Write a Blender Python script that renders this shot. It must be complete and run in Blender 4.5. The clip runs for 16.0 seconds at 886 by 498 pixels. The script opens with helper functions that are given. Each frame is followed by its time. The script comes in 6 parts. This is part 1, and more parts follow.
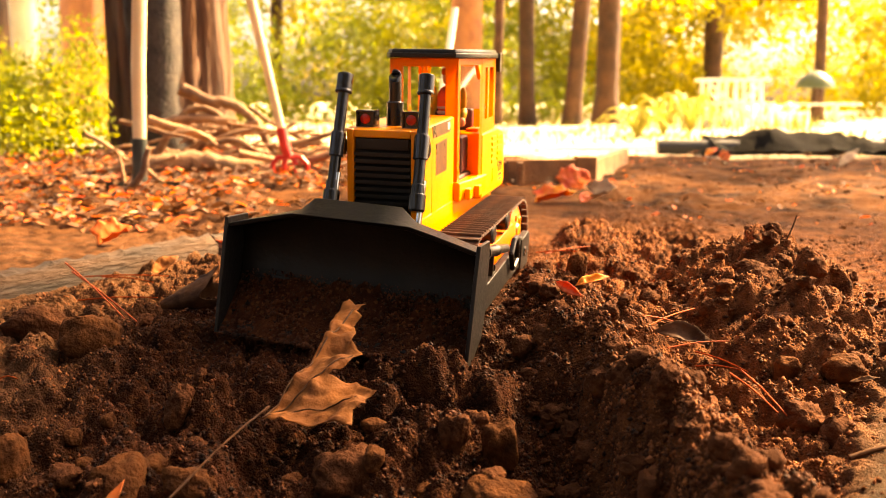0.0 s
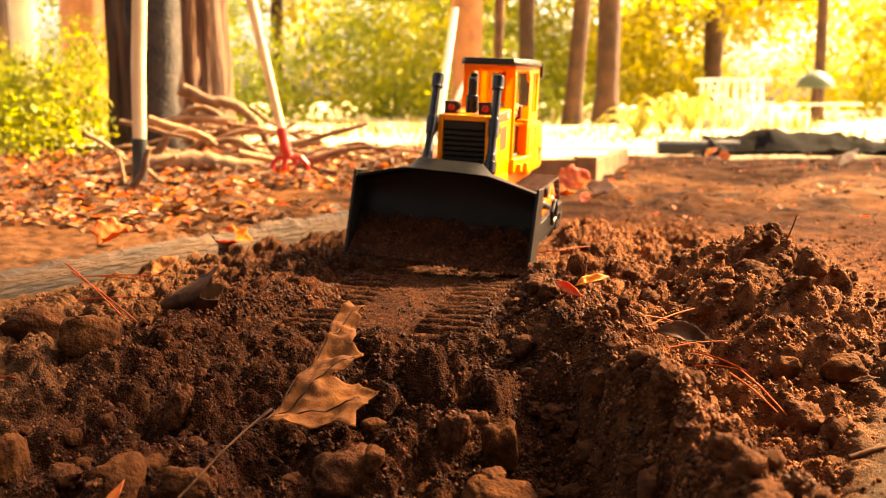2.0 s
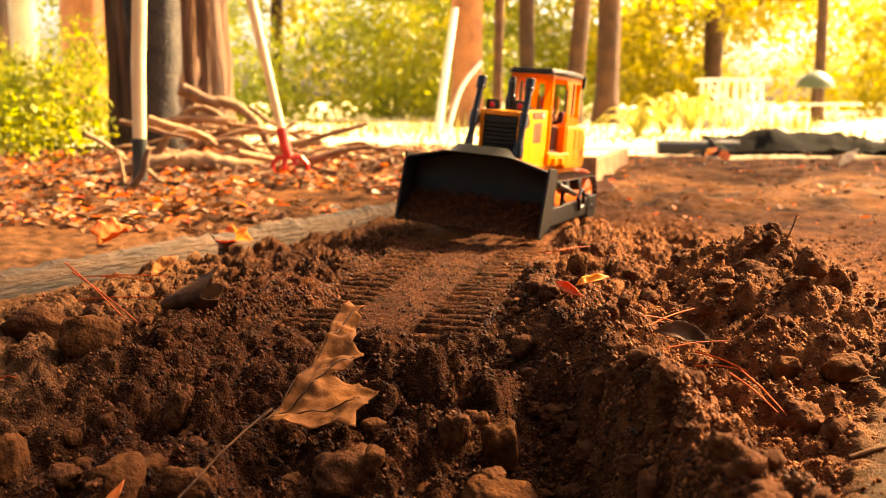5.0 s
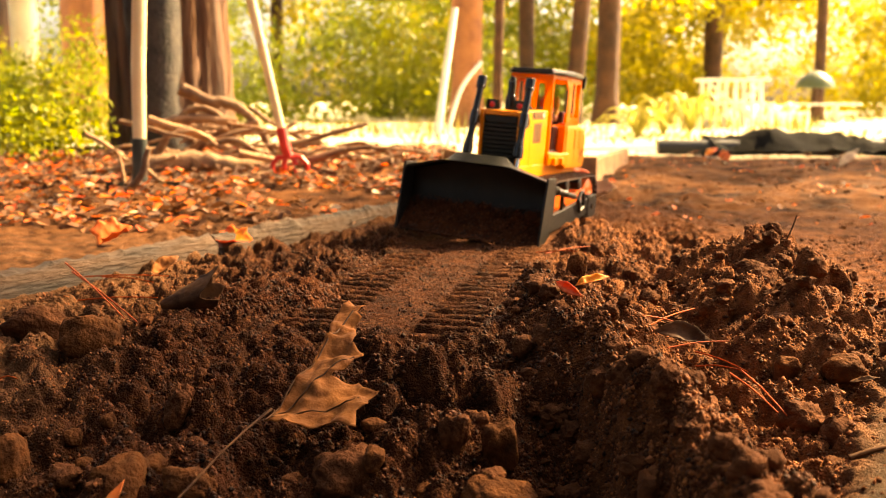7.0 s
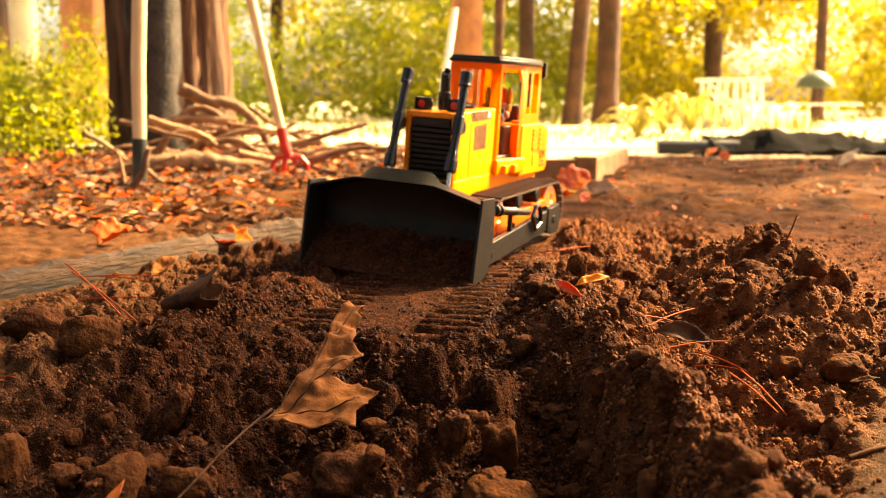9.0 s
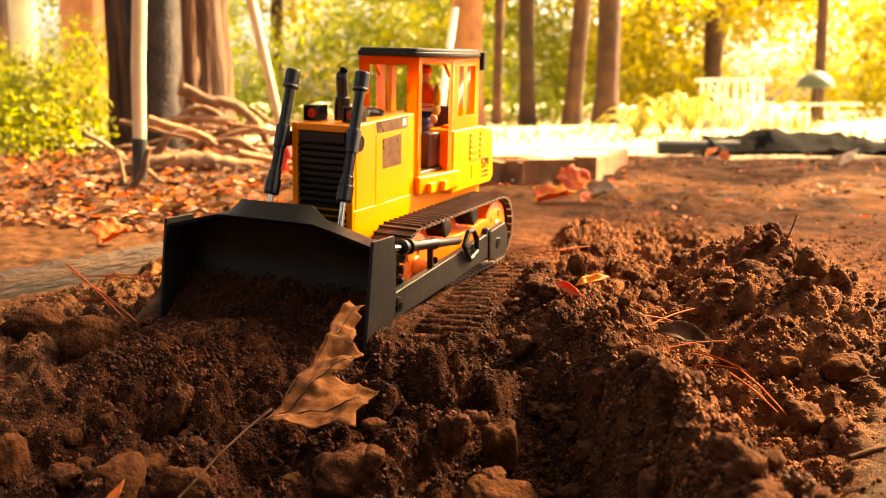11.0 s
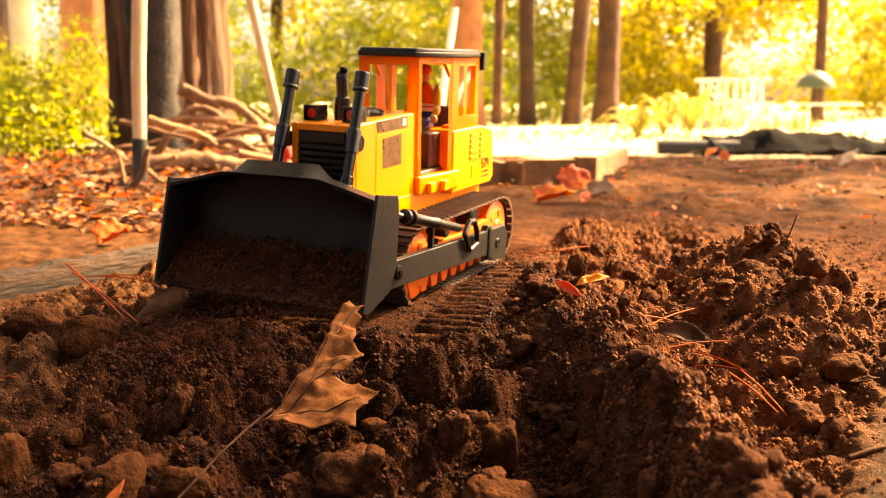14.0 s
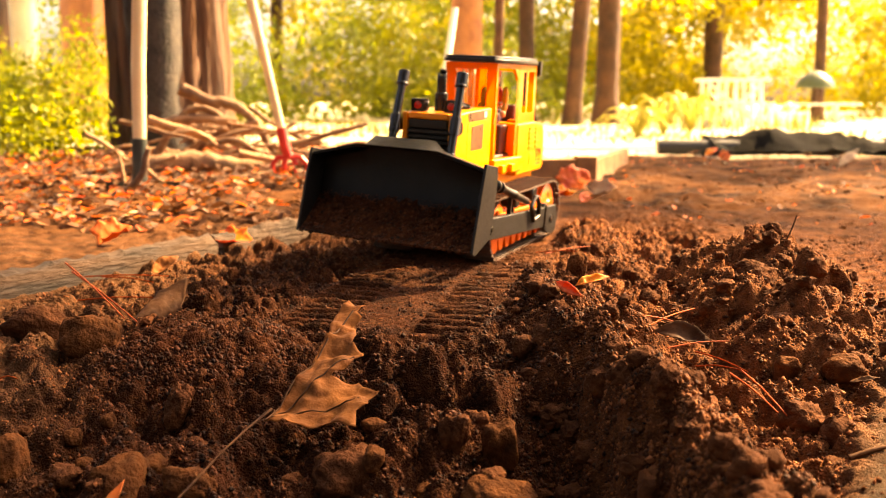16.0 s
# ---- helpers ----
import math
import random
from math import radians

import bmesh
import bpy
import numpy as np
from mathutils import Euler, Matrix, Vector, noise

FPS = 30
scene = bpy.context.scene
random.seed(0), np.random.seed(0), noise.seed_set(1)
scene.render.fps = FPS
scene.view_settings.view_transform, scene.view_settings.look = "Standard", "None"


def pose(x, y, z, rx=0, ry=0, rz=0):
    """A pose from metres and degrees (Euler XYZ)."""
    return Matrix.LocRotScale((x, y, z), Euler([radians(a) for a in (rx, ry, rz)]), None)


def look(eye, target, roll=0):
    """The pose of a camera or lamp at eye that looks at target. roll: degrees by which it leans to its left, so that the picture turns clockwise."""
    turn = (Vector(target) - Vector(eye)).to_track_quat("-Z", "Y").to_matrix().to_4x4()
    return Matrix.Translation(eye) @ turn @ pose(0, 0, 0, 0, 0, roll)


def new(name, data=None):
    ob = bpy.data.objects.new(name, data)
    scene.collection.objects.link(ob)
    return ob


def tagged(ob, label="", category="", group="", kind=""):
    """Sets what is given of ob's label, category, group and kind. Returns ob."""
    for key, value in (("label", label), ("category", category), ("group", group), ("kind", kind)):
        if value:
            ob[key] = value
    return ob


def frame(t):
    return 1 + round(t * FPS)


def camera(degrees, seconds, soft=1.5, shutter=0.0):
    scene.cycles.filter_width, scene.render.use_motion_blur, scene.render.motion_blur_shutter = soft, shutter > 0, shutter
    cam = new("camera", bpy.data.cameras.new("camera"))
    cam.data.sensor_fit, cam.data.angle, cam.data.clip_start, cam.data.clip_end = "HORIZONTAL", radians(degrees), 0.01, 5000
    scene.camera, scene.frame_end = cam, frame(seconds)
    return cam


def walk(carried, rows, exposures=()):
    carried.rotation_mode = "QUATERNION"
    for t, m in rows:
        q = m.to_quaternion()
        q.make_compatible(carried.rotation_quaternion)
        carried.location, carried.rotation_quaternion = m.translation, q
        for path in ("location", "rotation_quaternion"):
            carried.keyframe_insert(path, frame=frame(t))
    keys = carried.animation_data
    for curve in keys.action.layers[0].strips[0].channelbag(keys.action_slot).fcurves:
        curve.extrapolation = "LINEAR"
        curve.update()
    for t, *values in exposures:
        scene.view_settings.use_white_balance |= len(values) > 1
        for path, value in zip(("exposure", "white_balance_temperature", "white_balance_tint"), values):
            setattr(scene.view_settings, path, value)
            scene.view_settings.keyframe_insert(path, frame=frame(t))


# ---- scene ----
# ---- camera: stands still, low over the soil ----
H = 0.22
cam = camera(53.53, 16.0, soft=0.45, shutter=0.4)
cam.data.dof.use_dof = True
cam.data.dof.focus_distance = 0.73
cam.data.dof.aperture_fstop = 8.4
CAM = pose(0, 0, H, 80.5, 0, 0)
walk(cam, [(0.0, CAM), (16.0, CAM)], exposures=[(0.0, 3.00, 10100, 22), (4.0, 3.00, 10100, 22), (6.5, 2.70, 9450, 14), (9.2, 2.75, 9550, 16), (12.0, 2.90, 9850, 20), (16.0, 2.93, 9900, 21)])

# ---- sky and sun: low warm light from behind the trees ----
SUN_EL, SUN_AZ = radians(40), radians(56)
world = bpy.data.worlds.new("world")
scene.world = world
world.use_nodes = True
wn = world.node_tree.nodes
sky = wn.new("ShaderNodeTexSky")
sky.sky_type, sky.sun_disc = "NISHITA", False
sky.dust_density, sky.air_density, sky.ozone_density = 6.0, 0.8, 0.3
sky.sun_elevation, sky.sun_rotation = SUN_EL, SUN_AZ
wn["Background"].inputs["Strength"].default_value = 0.085
world.node_tree.links.new(sky.outputs[0], wn["Background"].inputs["Color"])
sun = new("sun", bpy.data.lights.new("sun", "SUN"))
sun.data.energy, sun.data.angle, sun.data.color = 5.0, radians(3.0), (1.0, 0.80, 0.50)
toward = Vector((math.sin(SUN_AZ) * math.cos(SUN_EL), math.cos(SUN_AZ) * math.cos(SUN_EL), math.sin(SUN_EL)))
sun.matrix_world = look(toward * 30, (0, 0, 0))


# ---- materials ----
def material(name, base, rough=0.6, metal=0.0, other=None, scale=20.0, bump=0.0, bump_scale=60.0, translucent=0.0, coat=0.0, per_object=0.0, per_island=0.0, detail=6.0, spec=0.5):
    """A surface with colour that drifts between base and other at two scales, fine relief, and a spread per piece."""
    m = bpy.data.materials.new(name)
    m.use_nodes = True
    nt = m.node_tree
    n, l = nt.nodes, nt.links
    b = n["Principled BSDF"]
    b.inputs["Roughness"].default_value, b.inputs["Metallic"].default_value = rough, metal
    b.inputs["Coat Weight"].default_value = coat
    b.inputs["Specular IOR Level"].default_value = spec
    co = n.new("ShaderNodeTexCoord")
    big = n.new("ShaderNodeTexNoise")
    big.inputs["Scale"].default_value, big.inputs["Detail"].default_value = scale, detail
    l.new(co.outputs["Object"], big.inputs["Vector"])
    ramp = n.new("ShaderNodeMapRange")
    ramp.inputs["From Min"].default_value, ramp.inputs["From Max"].default_value = 0.32, 0.68
    l.new(big.outputs["Fac"], ramp.inputs["Value"])
    mix = n.new("ShaderNodeMix")
    mix.data_type = "RGBA"
    mix.inputs["A"].default_value = (*base, 1)
    mix.inputs["B"].default_value = (*(other or [c * 0.8 for c in base]), 1)
    l.new(ramp.outputs["Result"], mix.inputs["Factor"])
    colour = mix.outputs["Result"]
    if per_object or per_island:
        hsv = n.new("ShaderNodeHueSaturation")
        src = n.new("ShaderNodeObjectInfo").outputs["Random"] if per_object else n.new("ShaderNodeNewGeometry").outputs["Random Per Island"]
        spread = per_object or per_island
        val = n.new("ShaderNodeMapRange")
        val.inputs["To Min"].default_value, val.inputs["To Max"].default_value = 1 - spread, 1 + spread
        l.new(src, val.inputs["Value"])
        l.new(val.outputs["Result"], hsv.inputs["Value"])
        l.new(colour, hsv.inputs["Color"])
        colour = hsv.outputs["Color"]
    l.new(colour, b.inputs["Base Color"])
    fine = n.new("ShaderNodeTexNoise")
    fine.inputs["Scale"].default_value, fine.inputs["Detail"].default_value = bump_scale, 5
    l.new(co.outputs["Object"], fine.inputs["Vector"])
    rr = n.new("ShaderNodeMapRange")
    rr.inputs["To Min"].default_value, rr.inputs["To Max"].default_value = max(0.02, rough - 0.12), min(1, rough + 0.12)
    l.new(fine.outputs["Fac"], rr.inputs["Value"])
    l.new(rr.outputs["Result"], b.inputs["Roughness"])
    if bump:
        bp = n.new("ShaderNodeBump")
        bp.inputs["Strength"].default_value, bp.inputs["Distance"].default_value = 1.0, bump
        l.new(fine.outputs["Fac"], bp.inputs["Height"])
        l.new(bp.outputs["Normal"], b.inputs["Normal"])
    if translucent:
        tr = n.new("ShaderNodeBsdfTranslucent")
        l.new(colour, tr.inputs["Color"])
        ms = n.new("ShaderNodeMixShader")
        ms.inputs["Fac"].default_value = translucent
        l.new(b.outputs[0], ms.inputs[1])
        l.new(tr.outputs[0], ms.inputs[2])
        l.new(ms.outputs[0], n["Material Output"].inputs["Surface"])
    return m


YELLOW = material("yellow_plastic", (0.93, 0.262, 0.005), 0.36, other=(0.88, 0.238, 0.005), scale=8, bump=0.0002, bump_scale=400, coat=0.1)
ORANGE = material("orange_plastic", (0.86, 0.135, 0.008), 0.4, other=(0.74, 0.11, 0.008), scale=12, bump=0.0002, bump_scale=400)
BLACK = material("black_plastic", (0.006, 0.006, 0.006), 0.34, other=(0.013, 0.011, 0.009), scale=18, bump=0.0003, bump_scale=300, spec=0.3)
GLOSS = material("glossy_black_plastic", (0.008, 0.008, 0.009), 0.16, other=(0.014, 0.013, 0.013), scale=30)
DUSTY = material("dusty_black_plastic", (0.0022, 0.0024, 0.0022), 0.36, other=(0.008, 0.006, 0.0045), scale=28, bump=0.0003, bump_scale=250, spec=0.12)
RUBBER = material("soiled_rubber", (0.018, 0.010, 0.007), 0.75, other=(0.085, 0.034, 0.015), scale=60, bump=0.0006, bump_scale=500, per_object=0.25)
SCUFFED = material("scuffed_black_plastic", (0.009, 0.009, 0.009), 0.42, other=(0.016, 0.0135, 0.012), scale=45, bump=0.0004, bump_scale=300, spec=0.2, detail=12.0)
WORNEDGE = material("worn_cutting_edge", (0.16, 0.085, 0.05), 0.7, other=(0.03, 0.022, 0.018), scale=60, bump=0.0005, bump_scale=300)
CHROME = material("chrome", (0.75, 0.75, 0.74), 0.14, 1.0)
REDLENS = material("red_lens", (0.45, 0.02, 0.01), 0.15, other=(0.3, 0.01, 0.01))
DECAL = material("dark_decal", (0.05, 0.02, 0.012), 0.3, other=(0.16, 0.07, 0.03), scale=120)
WHITE = material("white_sticker", (0.8, 0.8, 0.78), 0.4)
SEATRED = material("red_brown_plastic", (0.055, 0.013, 0.008), 0.45, other=(0.035, 0.008, 0.006))


def soil_material(name, dark, mid, fleck):
    m = material(name, dark, 0.88, other=mid, scale=48, bump=0.0036, bump_scale=620, spec=0.05, detail=12.0)
    nt = m.node_tree
    n, l = nt.nodes, nt.links
    b = n["Principled BSDF"]
    base = b.inputs["Base Color"].links[0].from_socket
    co = n.new("ShaderNodeTexCoord")
    v = n.new("ShaderNodeTexVoronoi")
    v.inputs["Scale"].default_value = 330
    l.new(co.outputs["Object"], v.inputs["Vector"])
    sep = n.new("ShaderNodeSeparateColor")
    l.new(v.outputs["Color"], sep.inputs["Color"])
    pick = n.new("ShaderNodeMapRange")
    pick.inputs["From Min"].default_value, pick.inputs["From Max"].default_value = 0.84, 1.1
    l.new(sep.outputs[0], pick.inputs["Value"])
    mx = n.new("ShaderNodeMix")
    mx.data_type = "RGBA"
    mx.inputs["B"].default_value = (*fleck, 1)
    l.new(pick.outputs["Result"], mx.inputs["Factor"])
    l.new(base, mx.inputs["A"])
    l.new(mx.outputs["Result"], b.inputs["Base Color"])
    return m


SOIL = soil_material("moist_red_brown_soil", (0.0165, 0.0048, 0.0019), (0.066, 0.0200, 0.0075), (0.15, 0.060, 0.025))
STONE = material("soil_stained_stone", (0.098, 0.035, 0.0125), 0.85, other=(0.026, 0.0088, 0.0034), scale=70, bump=0.003, bump_scale=260, per_object=0.2, spec=0.04)
CLOD = material("crumbly_soil_clod", (0.034, 0.0115, 0.0048), 0.95, other=(0.100, 0.036, 0.015), scale=50, bump=0.003, bump_scale=300, per_object=0.2, spec=0.06)
# A brighter copy of the crumb colour, standing in for sun on the heap.
BRIGHTCRUMB = material("brightened_soil_crumbs", (0.046, 0.0142, 0.0054), 0.65, other=(0.200, 0.071, 0.0280), scale=40, bump=0.001, bump_scale=700, per_island=0.8, spec=0.08)
CRUMB = material("soil_crumbs", (0.0170, 0.0048, 0.0018), 0.55, other=(0.078, 0.0230, 0.0080), scale=40, bump=0.001, bump_scale=700, per_island=0.8, spec=0.10)
BARK = material("furrowed_bark", (0.145, 0.066, 0.033), 0.9, other=(0.040, 0.018, 0.010), scale=14, bump=0.02, bump_scale=45)
FARBARK = material("brown_bark", (0.095, 0.042, 0.020), 0.9, other=(0.034, 0.017, 0.010), scale=6, bump=0.02, bump_scale=30, per_object=0.3)
REDBARK = material("orange_brown_bark", (0.42, 0.17, 0.07), 0.9, other=(0.25, 0.10, 0.05), scale=6, bump=0.02, bump_scale=30)
# Near-white, to give the brightness of a gap between the trees.
GAPBARK = material("bright_gap_bark", (0.80, 0.72, 0.52), 0.7, other=(0.66, 0.56, 0.38), scale=5, bump=0.006, bump_scale=25)
CHAR = material("charred_wood", (0.012, 0.010, 0.009), 0.9, other=(0.045, 0.036, 0.030), scale=18, bump=0.008, bump_scale=70)
BRANCH = material("weathered_branch", (0.36, 0.21, 0.11), 0.85, other=(0.17, 0.085, 0.045), scale=22, bump=0.004, bump_scale=150, per_object=0.35)
BOARD = material("rough_sawn_board", (0.30, 0.15, 0.06), 0.85, other=(0.15, 0.066, 0.028), scale=18, bump=0.003, bump_scale=120)
TIMBER = material("weathered_timber", (0.058, 0.026, 0.010), 0.92, other=(0.008, 0.0038, 0.0019), scale=34, bump=0.006, bump_scale=160)
LEAFGREEN = material("sunlit_leaves", (0.26, 0.25, 0.014), 0.55, other=(0.37, 0.285, 0.014), scale=0.7, translucent=0.5, per_island=0.35)
LEAFDARK = material("green_leaves", (0.13, 0.19, 0.012), 0.55, other=(0.25, 0.25, 0.014), scale=0.9, translucent=0.45, per_island=0.35)
GRASS = material("dry_grass", (0.16, 0.15, 0.03), 0.7, other=(0.24, 0.19, 0.05), scale=2, translucent=0.35, per_island=0.4)
FERN = material("fern_fronds", (0.13, 0.19, 0.010), 0.55, other=(0.36, 0.34, 0.014), scale=2.5, translucent=0.6, per_island=0.35)
LITTER = material("fallen_leaf_litter", (0.15, 0.054, 0.016), 0.75, other=(0.065, 0.025, 0.011), scale=7, translucent=0.25, per_island=0.6)



def along_grain(m, turn, squeeze):
    """Draws the pattern of m out along one direction, as grain runs."""
    nt = m.node_tree
    for tex in [k for k in nt.nodes if k.bl_idname == "ShaderNodeTexNoise"]:
        mp = nt.nodes.new("ShaderNodeMapping")
        first = nt.nodes.new("ShaderNodeMapping")
        first.inputs["Rotation"].default_value = (0, 0, -turn)
        mp.inputs["Scale"].default_value = squeeze
        src = tex.inputs["Vector"].links[0].from_socket
        nt.links.new(src, first.inputs["Vector"])
        nt.links.new(first.outputs[0], mp.inputs["Vector"])
        nt.links.new(mp.outputs[0], tex.inputs["Vector"])


along_grain(TIMBER, math.atan2(0.675, 0.407), (0.22, 1.3, 1.3))
along_grain(BARK, 0.0, (1.5, 1.5, 0.22))


def ground_material():
    """Brown soil near, brightened on one side as if sunlit, sandy bare earth beyond, leaf mould to the side, pale dry
    turf far off, whitened for full sun.
    """
    m = soil_material("earth", (0.0115, 0.0033, 0.0012), (0.046, 0.0138, 0.0050), (0.13, 0.050, 0.020))
    nt = m.node_tree
    n, l = nt.nodes, nt.links
    b = n["Principled BSDF"]
    near = b.inputs["Base Color"].links[0].from_socket
    co = n.new("ShaderNodeTexCoord")
    sep = n.new("ShaderNodeSeparateXYZ")
    l.new(co.outputs["Object"], sep.inputs[0])

    def mixed(a, col, other, scale, fac):
        nz = n.new("ShaderNodeTexNoise")
        nz.inputs["Scale"].default_value, nz.inputs["Detail"].default_value = scale, 12
        l.new(co.outputs["Object"], nz.inputs["Vector"])
        c = n.new("ShaderNodeMix")
        c.data_type = "RGBA"
        c.inputs["A"].default_value, c.inputs["B"].default_value = (*col, 1), (*other, 1)
        crisp = n.new("ShaderNodeMapRange")
        crisp.inputs["From Min"].default_value, crisp.inputs["From Max"].default_value = 0.36, 0.64
        l.new(nz.outputs["Fac"], crisp.inputs["Value"])
        l.new(crisp.outputs["Result"], c.inputs["Factor"])
        o = n.new("ShaderNodeMix")
        o.data_type = "RGBA"
        l.new(fac, o.inputs["Factor"])
        l.new(a, o.inputs["A"])
        l.new(c.outputs["Result"], o.inputs["B"])
        return o.outputs["Result"]

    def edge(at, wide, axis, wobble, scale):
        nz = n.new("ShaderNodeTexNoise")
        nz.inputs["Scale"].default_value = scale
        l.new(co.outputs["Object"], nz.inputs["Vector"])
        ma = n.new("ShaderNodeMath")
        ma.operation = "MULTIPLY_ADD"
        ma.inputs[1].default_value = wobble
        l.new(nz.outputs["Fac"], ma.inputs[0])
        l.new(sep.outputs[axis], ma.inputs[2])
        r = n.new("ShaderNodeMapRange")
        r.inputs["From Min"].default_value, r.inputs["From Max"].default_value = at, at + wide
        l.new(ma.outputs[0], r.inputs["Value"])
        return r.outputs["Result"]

    slant = n.new("ShaderNodeMath")
    slant.operation = "MULTIPLY_ADD"
    slant.inputs[1].default_value = -0.62
    l.new(sep.outputs["Y"], slant.inputs[0])
    l.new(sep.outputs["X"], slant.inputs[2])
    side = n.new("ShaderNodeMapRange")
    side.inputs["From Min"].default_value, side.inputs["From Max"].default_value = -0.084, -0.044
    l.new(slant.outputs[0], side.inputs["Value"])
    # Soil colour brightens with x, in place of sunlight on heap and ridge.
    heap_sun = n.new("ShaderNodeMapRange")
    heap_sun.inputs["From Min"].default_value, heap_sun.inputs["From Max"].default_value = 0.05, 0.19
    l.new(sep.outputs["X"], heap_sun.inputs["Value"])
    near = mixed(near, (0.190, 0.068, 0.0265), (0.040, 0.0130, 0.0052), 60, heap_sun.outputs["Result"])
    near = mixed(near, (0.072, 0.044, 0.025), (0.030, 0.018, 0.010), 30, side.outputs["Result"])
    dry = n.new("ShaderNodeMapRange")
    dry.inputs["From Min"].default_value, dry.inputs["From Max"].default_value = -0.26, -0.36
    l.new(sep.outputs["X"], dry.inputs["Value"])
    near = mixed(near, (0.125, 0.056, 0.026), (0.042, 0.018, 0.0085), 45, dry.outputs["Result"])
    c1 = mixed(near, (0.160, 0.064, 0.024), (0.026, 0.0095, 0.0042), 9, edge(1.55, 0.5, "Y", 0.5, 4))
    # The turf colour is raised to near-white, painting in the glare of full sun.
    sun_whitened = mixed(c1, (0.62, 0.55, 0.34), (0.74, 0.68, 0.48), 2.5, edge(3.62, 0.25, "Y", 0.6, 1.6))
    l.new(sun_whitened, b.inputs["Base Color"])
    return m


EARTH = ground_material()


# ---- mesh helpers ----
def mesh_of(name, verts, faces, mats, smooth=False, index=None):
    me = bpy.data.meshes.new(name)
    me.from_pydata([tuple(v) for v in verts], [], faces)
    for m in mats if isinstance(mats, (list, tuple)) else [mats]:
        me.materials.append(m)
    if index is not None:
        me.polygons.foreach_set("material_index", index)
    if smooth:
        me.polygons.foreach_set("use_smooth", [True] * len(me.polygons))
    me.update()
    return me


def part(name, bm, mat, parent=None, label="", bevel=0.0, angle=35.0, segments=2, origin=None):
    """Links a bmesh as one mesh object under a thing or a part."""
    me = bpy.data.meshes.new(name)
    bmesh.ops.recalc_face_normals(bm, faces=bm.faces)
    if origin is not None:
        bmesh.ops.translate(bm, verts=bm.verts, vec=-Vector(origin))
    bm.to_mesh(me)
    bm.free()
    for m in mat if isinstance(mat, (list, tuple)) else [mat]:
        me.materials.append(m)
    me.polygons.foreach_set("use_smooth", [True] * len(me.polygons))
    me.set_sharp_from_angle(angle=radians(angle))
    ob = new(name, me)
    if bevel:
        mod = ob.modifiers.new("bevel", "BEVEL")
        mod.width, mod.segments, mod.limit_method, mod.angle_limit, mod.harden_normals = bevel, segments, "ANGLE", radians(angle), True
    if origin is not None:
        ob.location = origin
    if parent is not None:
        ob.parent = parent
    if label:
        ob["label"] = label
    return ob


def box(bm, x0, x1, y0, y1, z0, z1, m=None):
    c = Matrix.Translation(((x0 + x1) / 2, (y0 + y1) / 2, (z0 + z1) / 2)) @ Matrix.Diagonal((x1 - x0, y1 - y0, z1 - z0, 1))
    return bmesh.ops.create_cube(bm, size=1, matrix=(m @ c) if m is not None else c)["verts"]


def prism(bm, profile, y0, y1):
    """A profile in x and z, drawn out from y0 to y1."""
    a = [bm.verts.new((x, y0, z)) for x, z in profile]
    b = [bm.verts.new((x, y1, z)) for x, z in profile]
    k = len(profile)
    bm.faces.new(a)
    bm.faces.new(b[::-1])
    for i in range(k):
        bm.faces.new((a[i], b[i], b[(i + 1) % k], a[(i + 1) % k]))


def plan(bm, outline, z0, z1, grow=0.0):
    """An outline in x and y, drawn up from z0 to z1; grow widens the top."""
    cx, cy = sum(p[0] for p in outline) / len(outline), sum(p[1] for p in outline) / len(outline)
    a = [bm.verts.new((x, y, z0)) for x, y in outline]
    b = [bm.verts.new((cx + (x - cx) * (1 + grow), cy + (y - cy) * (1 + grow), z1)) for x, y in outline]
    k = len(outline)
    bm.faces.new(a[::-1])
    bm.faces.new(b)
    for i in range(k):
        bm.faces.new((a[i], a[(i + 1) % k], b[(i + 1) % k], b[i]))


def tube(bm, path, radii, seg=14, caps=True):
    """A round bar through the points of path, with a radius at each."""
    path = [Vector(p) for p in path]
    rings = []
    side = None
    for i, p in enumerate(path):
        d = (path[min(i + 1, len(path) - 1)] - path[max(i - 1, 0)])
        d = d.normalized() if d.length > 1e-9 else Vector((0, 0, 1))
        if side is None:
            side = d.orthogonal().normalized()
        side = (side - d * side.dot(d)).normalized()
        up = d.cross(side)
        r = radii[i] if isinstance(radii, (list, tuple)) else radii
        rings.append([bm.verts.new(p + (side * math.cos(a) + up * math.sin(a)) * r) for a in [2 * math.pi * j / seg for j in range(seg)]])
    for r0, r1 in zip(rings, rings[1:]):
        for j in range(seg):
            bm.faces.new((r0[j], r0[(j + 1) % seg], r1[(j + 1) % seg], r1[j]))
    if caps:
        bm.faces.new(rings[0][::-1])
        bm.faces.new(rings[-1])


def along(p0, p1, stops):
    """Path and radii of a stepped bar: stops are (share of the way, radius)."""
    p0, p1 = Vector(p0), Vector(p1)
    return [p0.lerp(p1, s) for s, _ in stops], [r for _, r in stops]


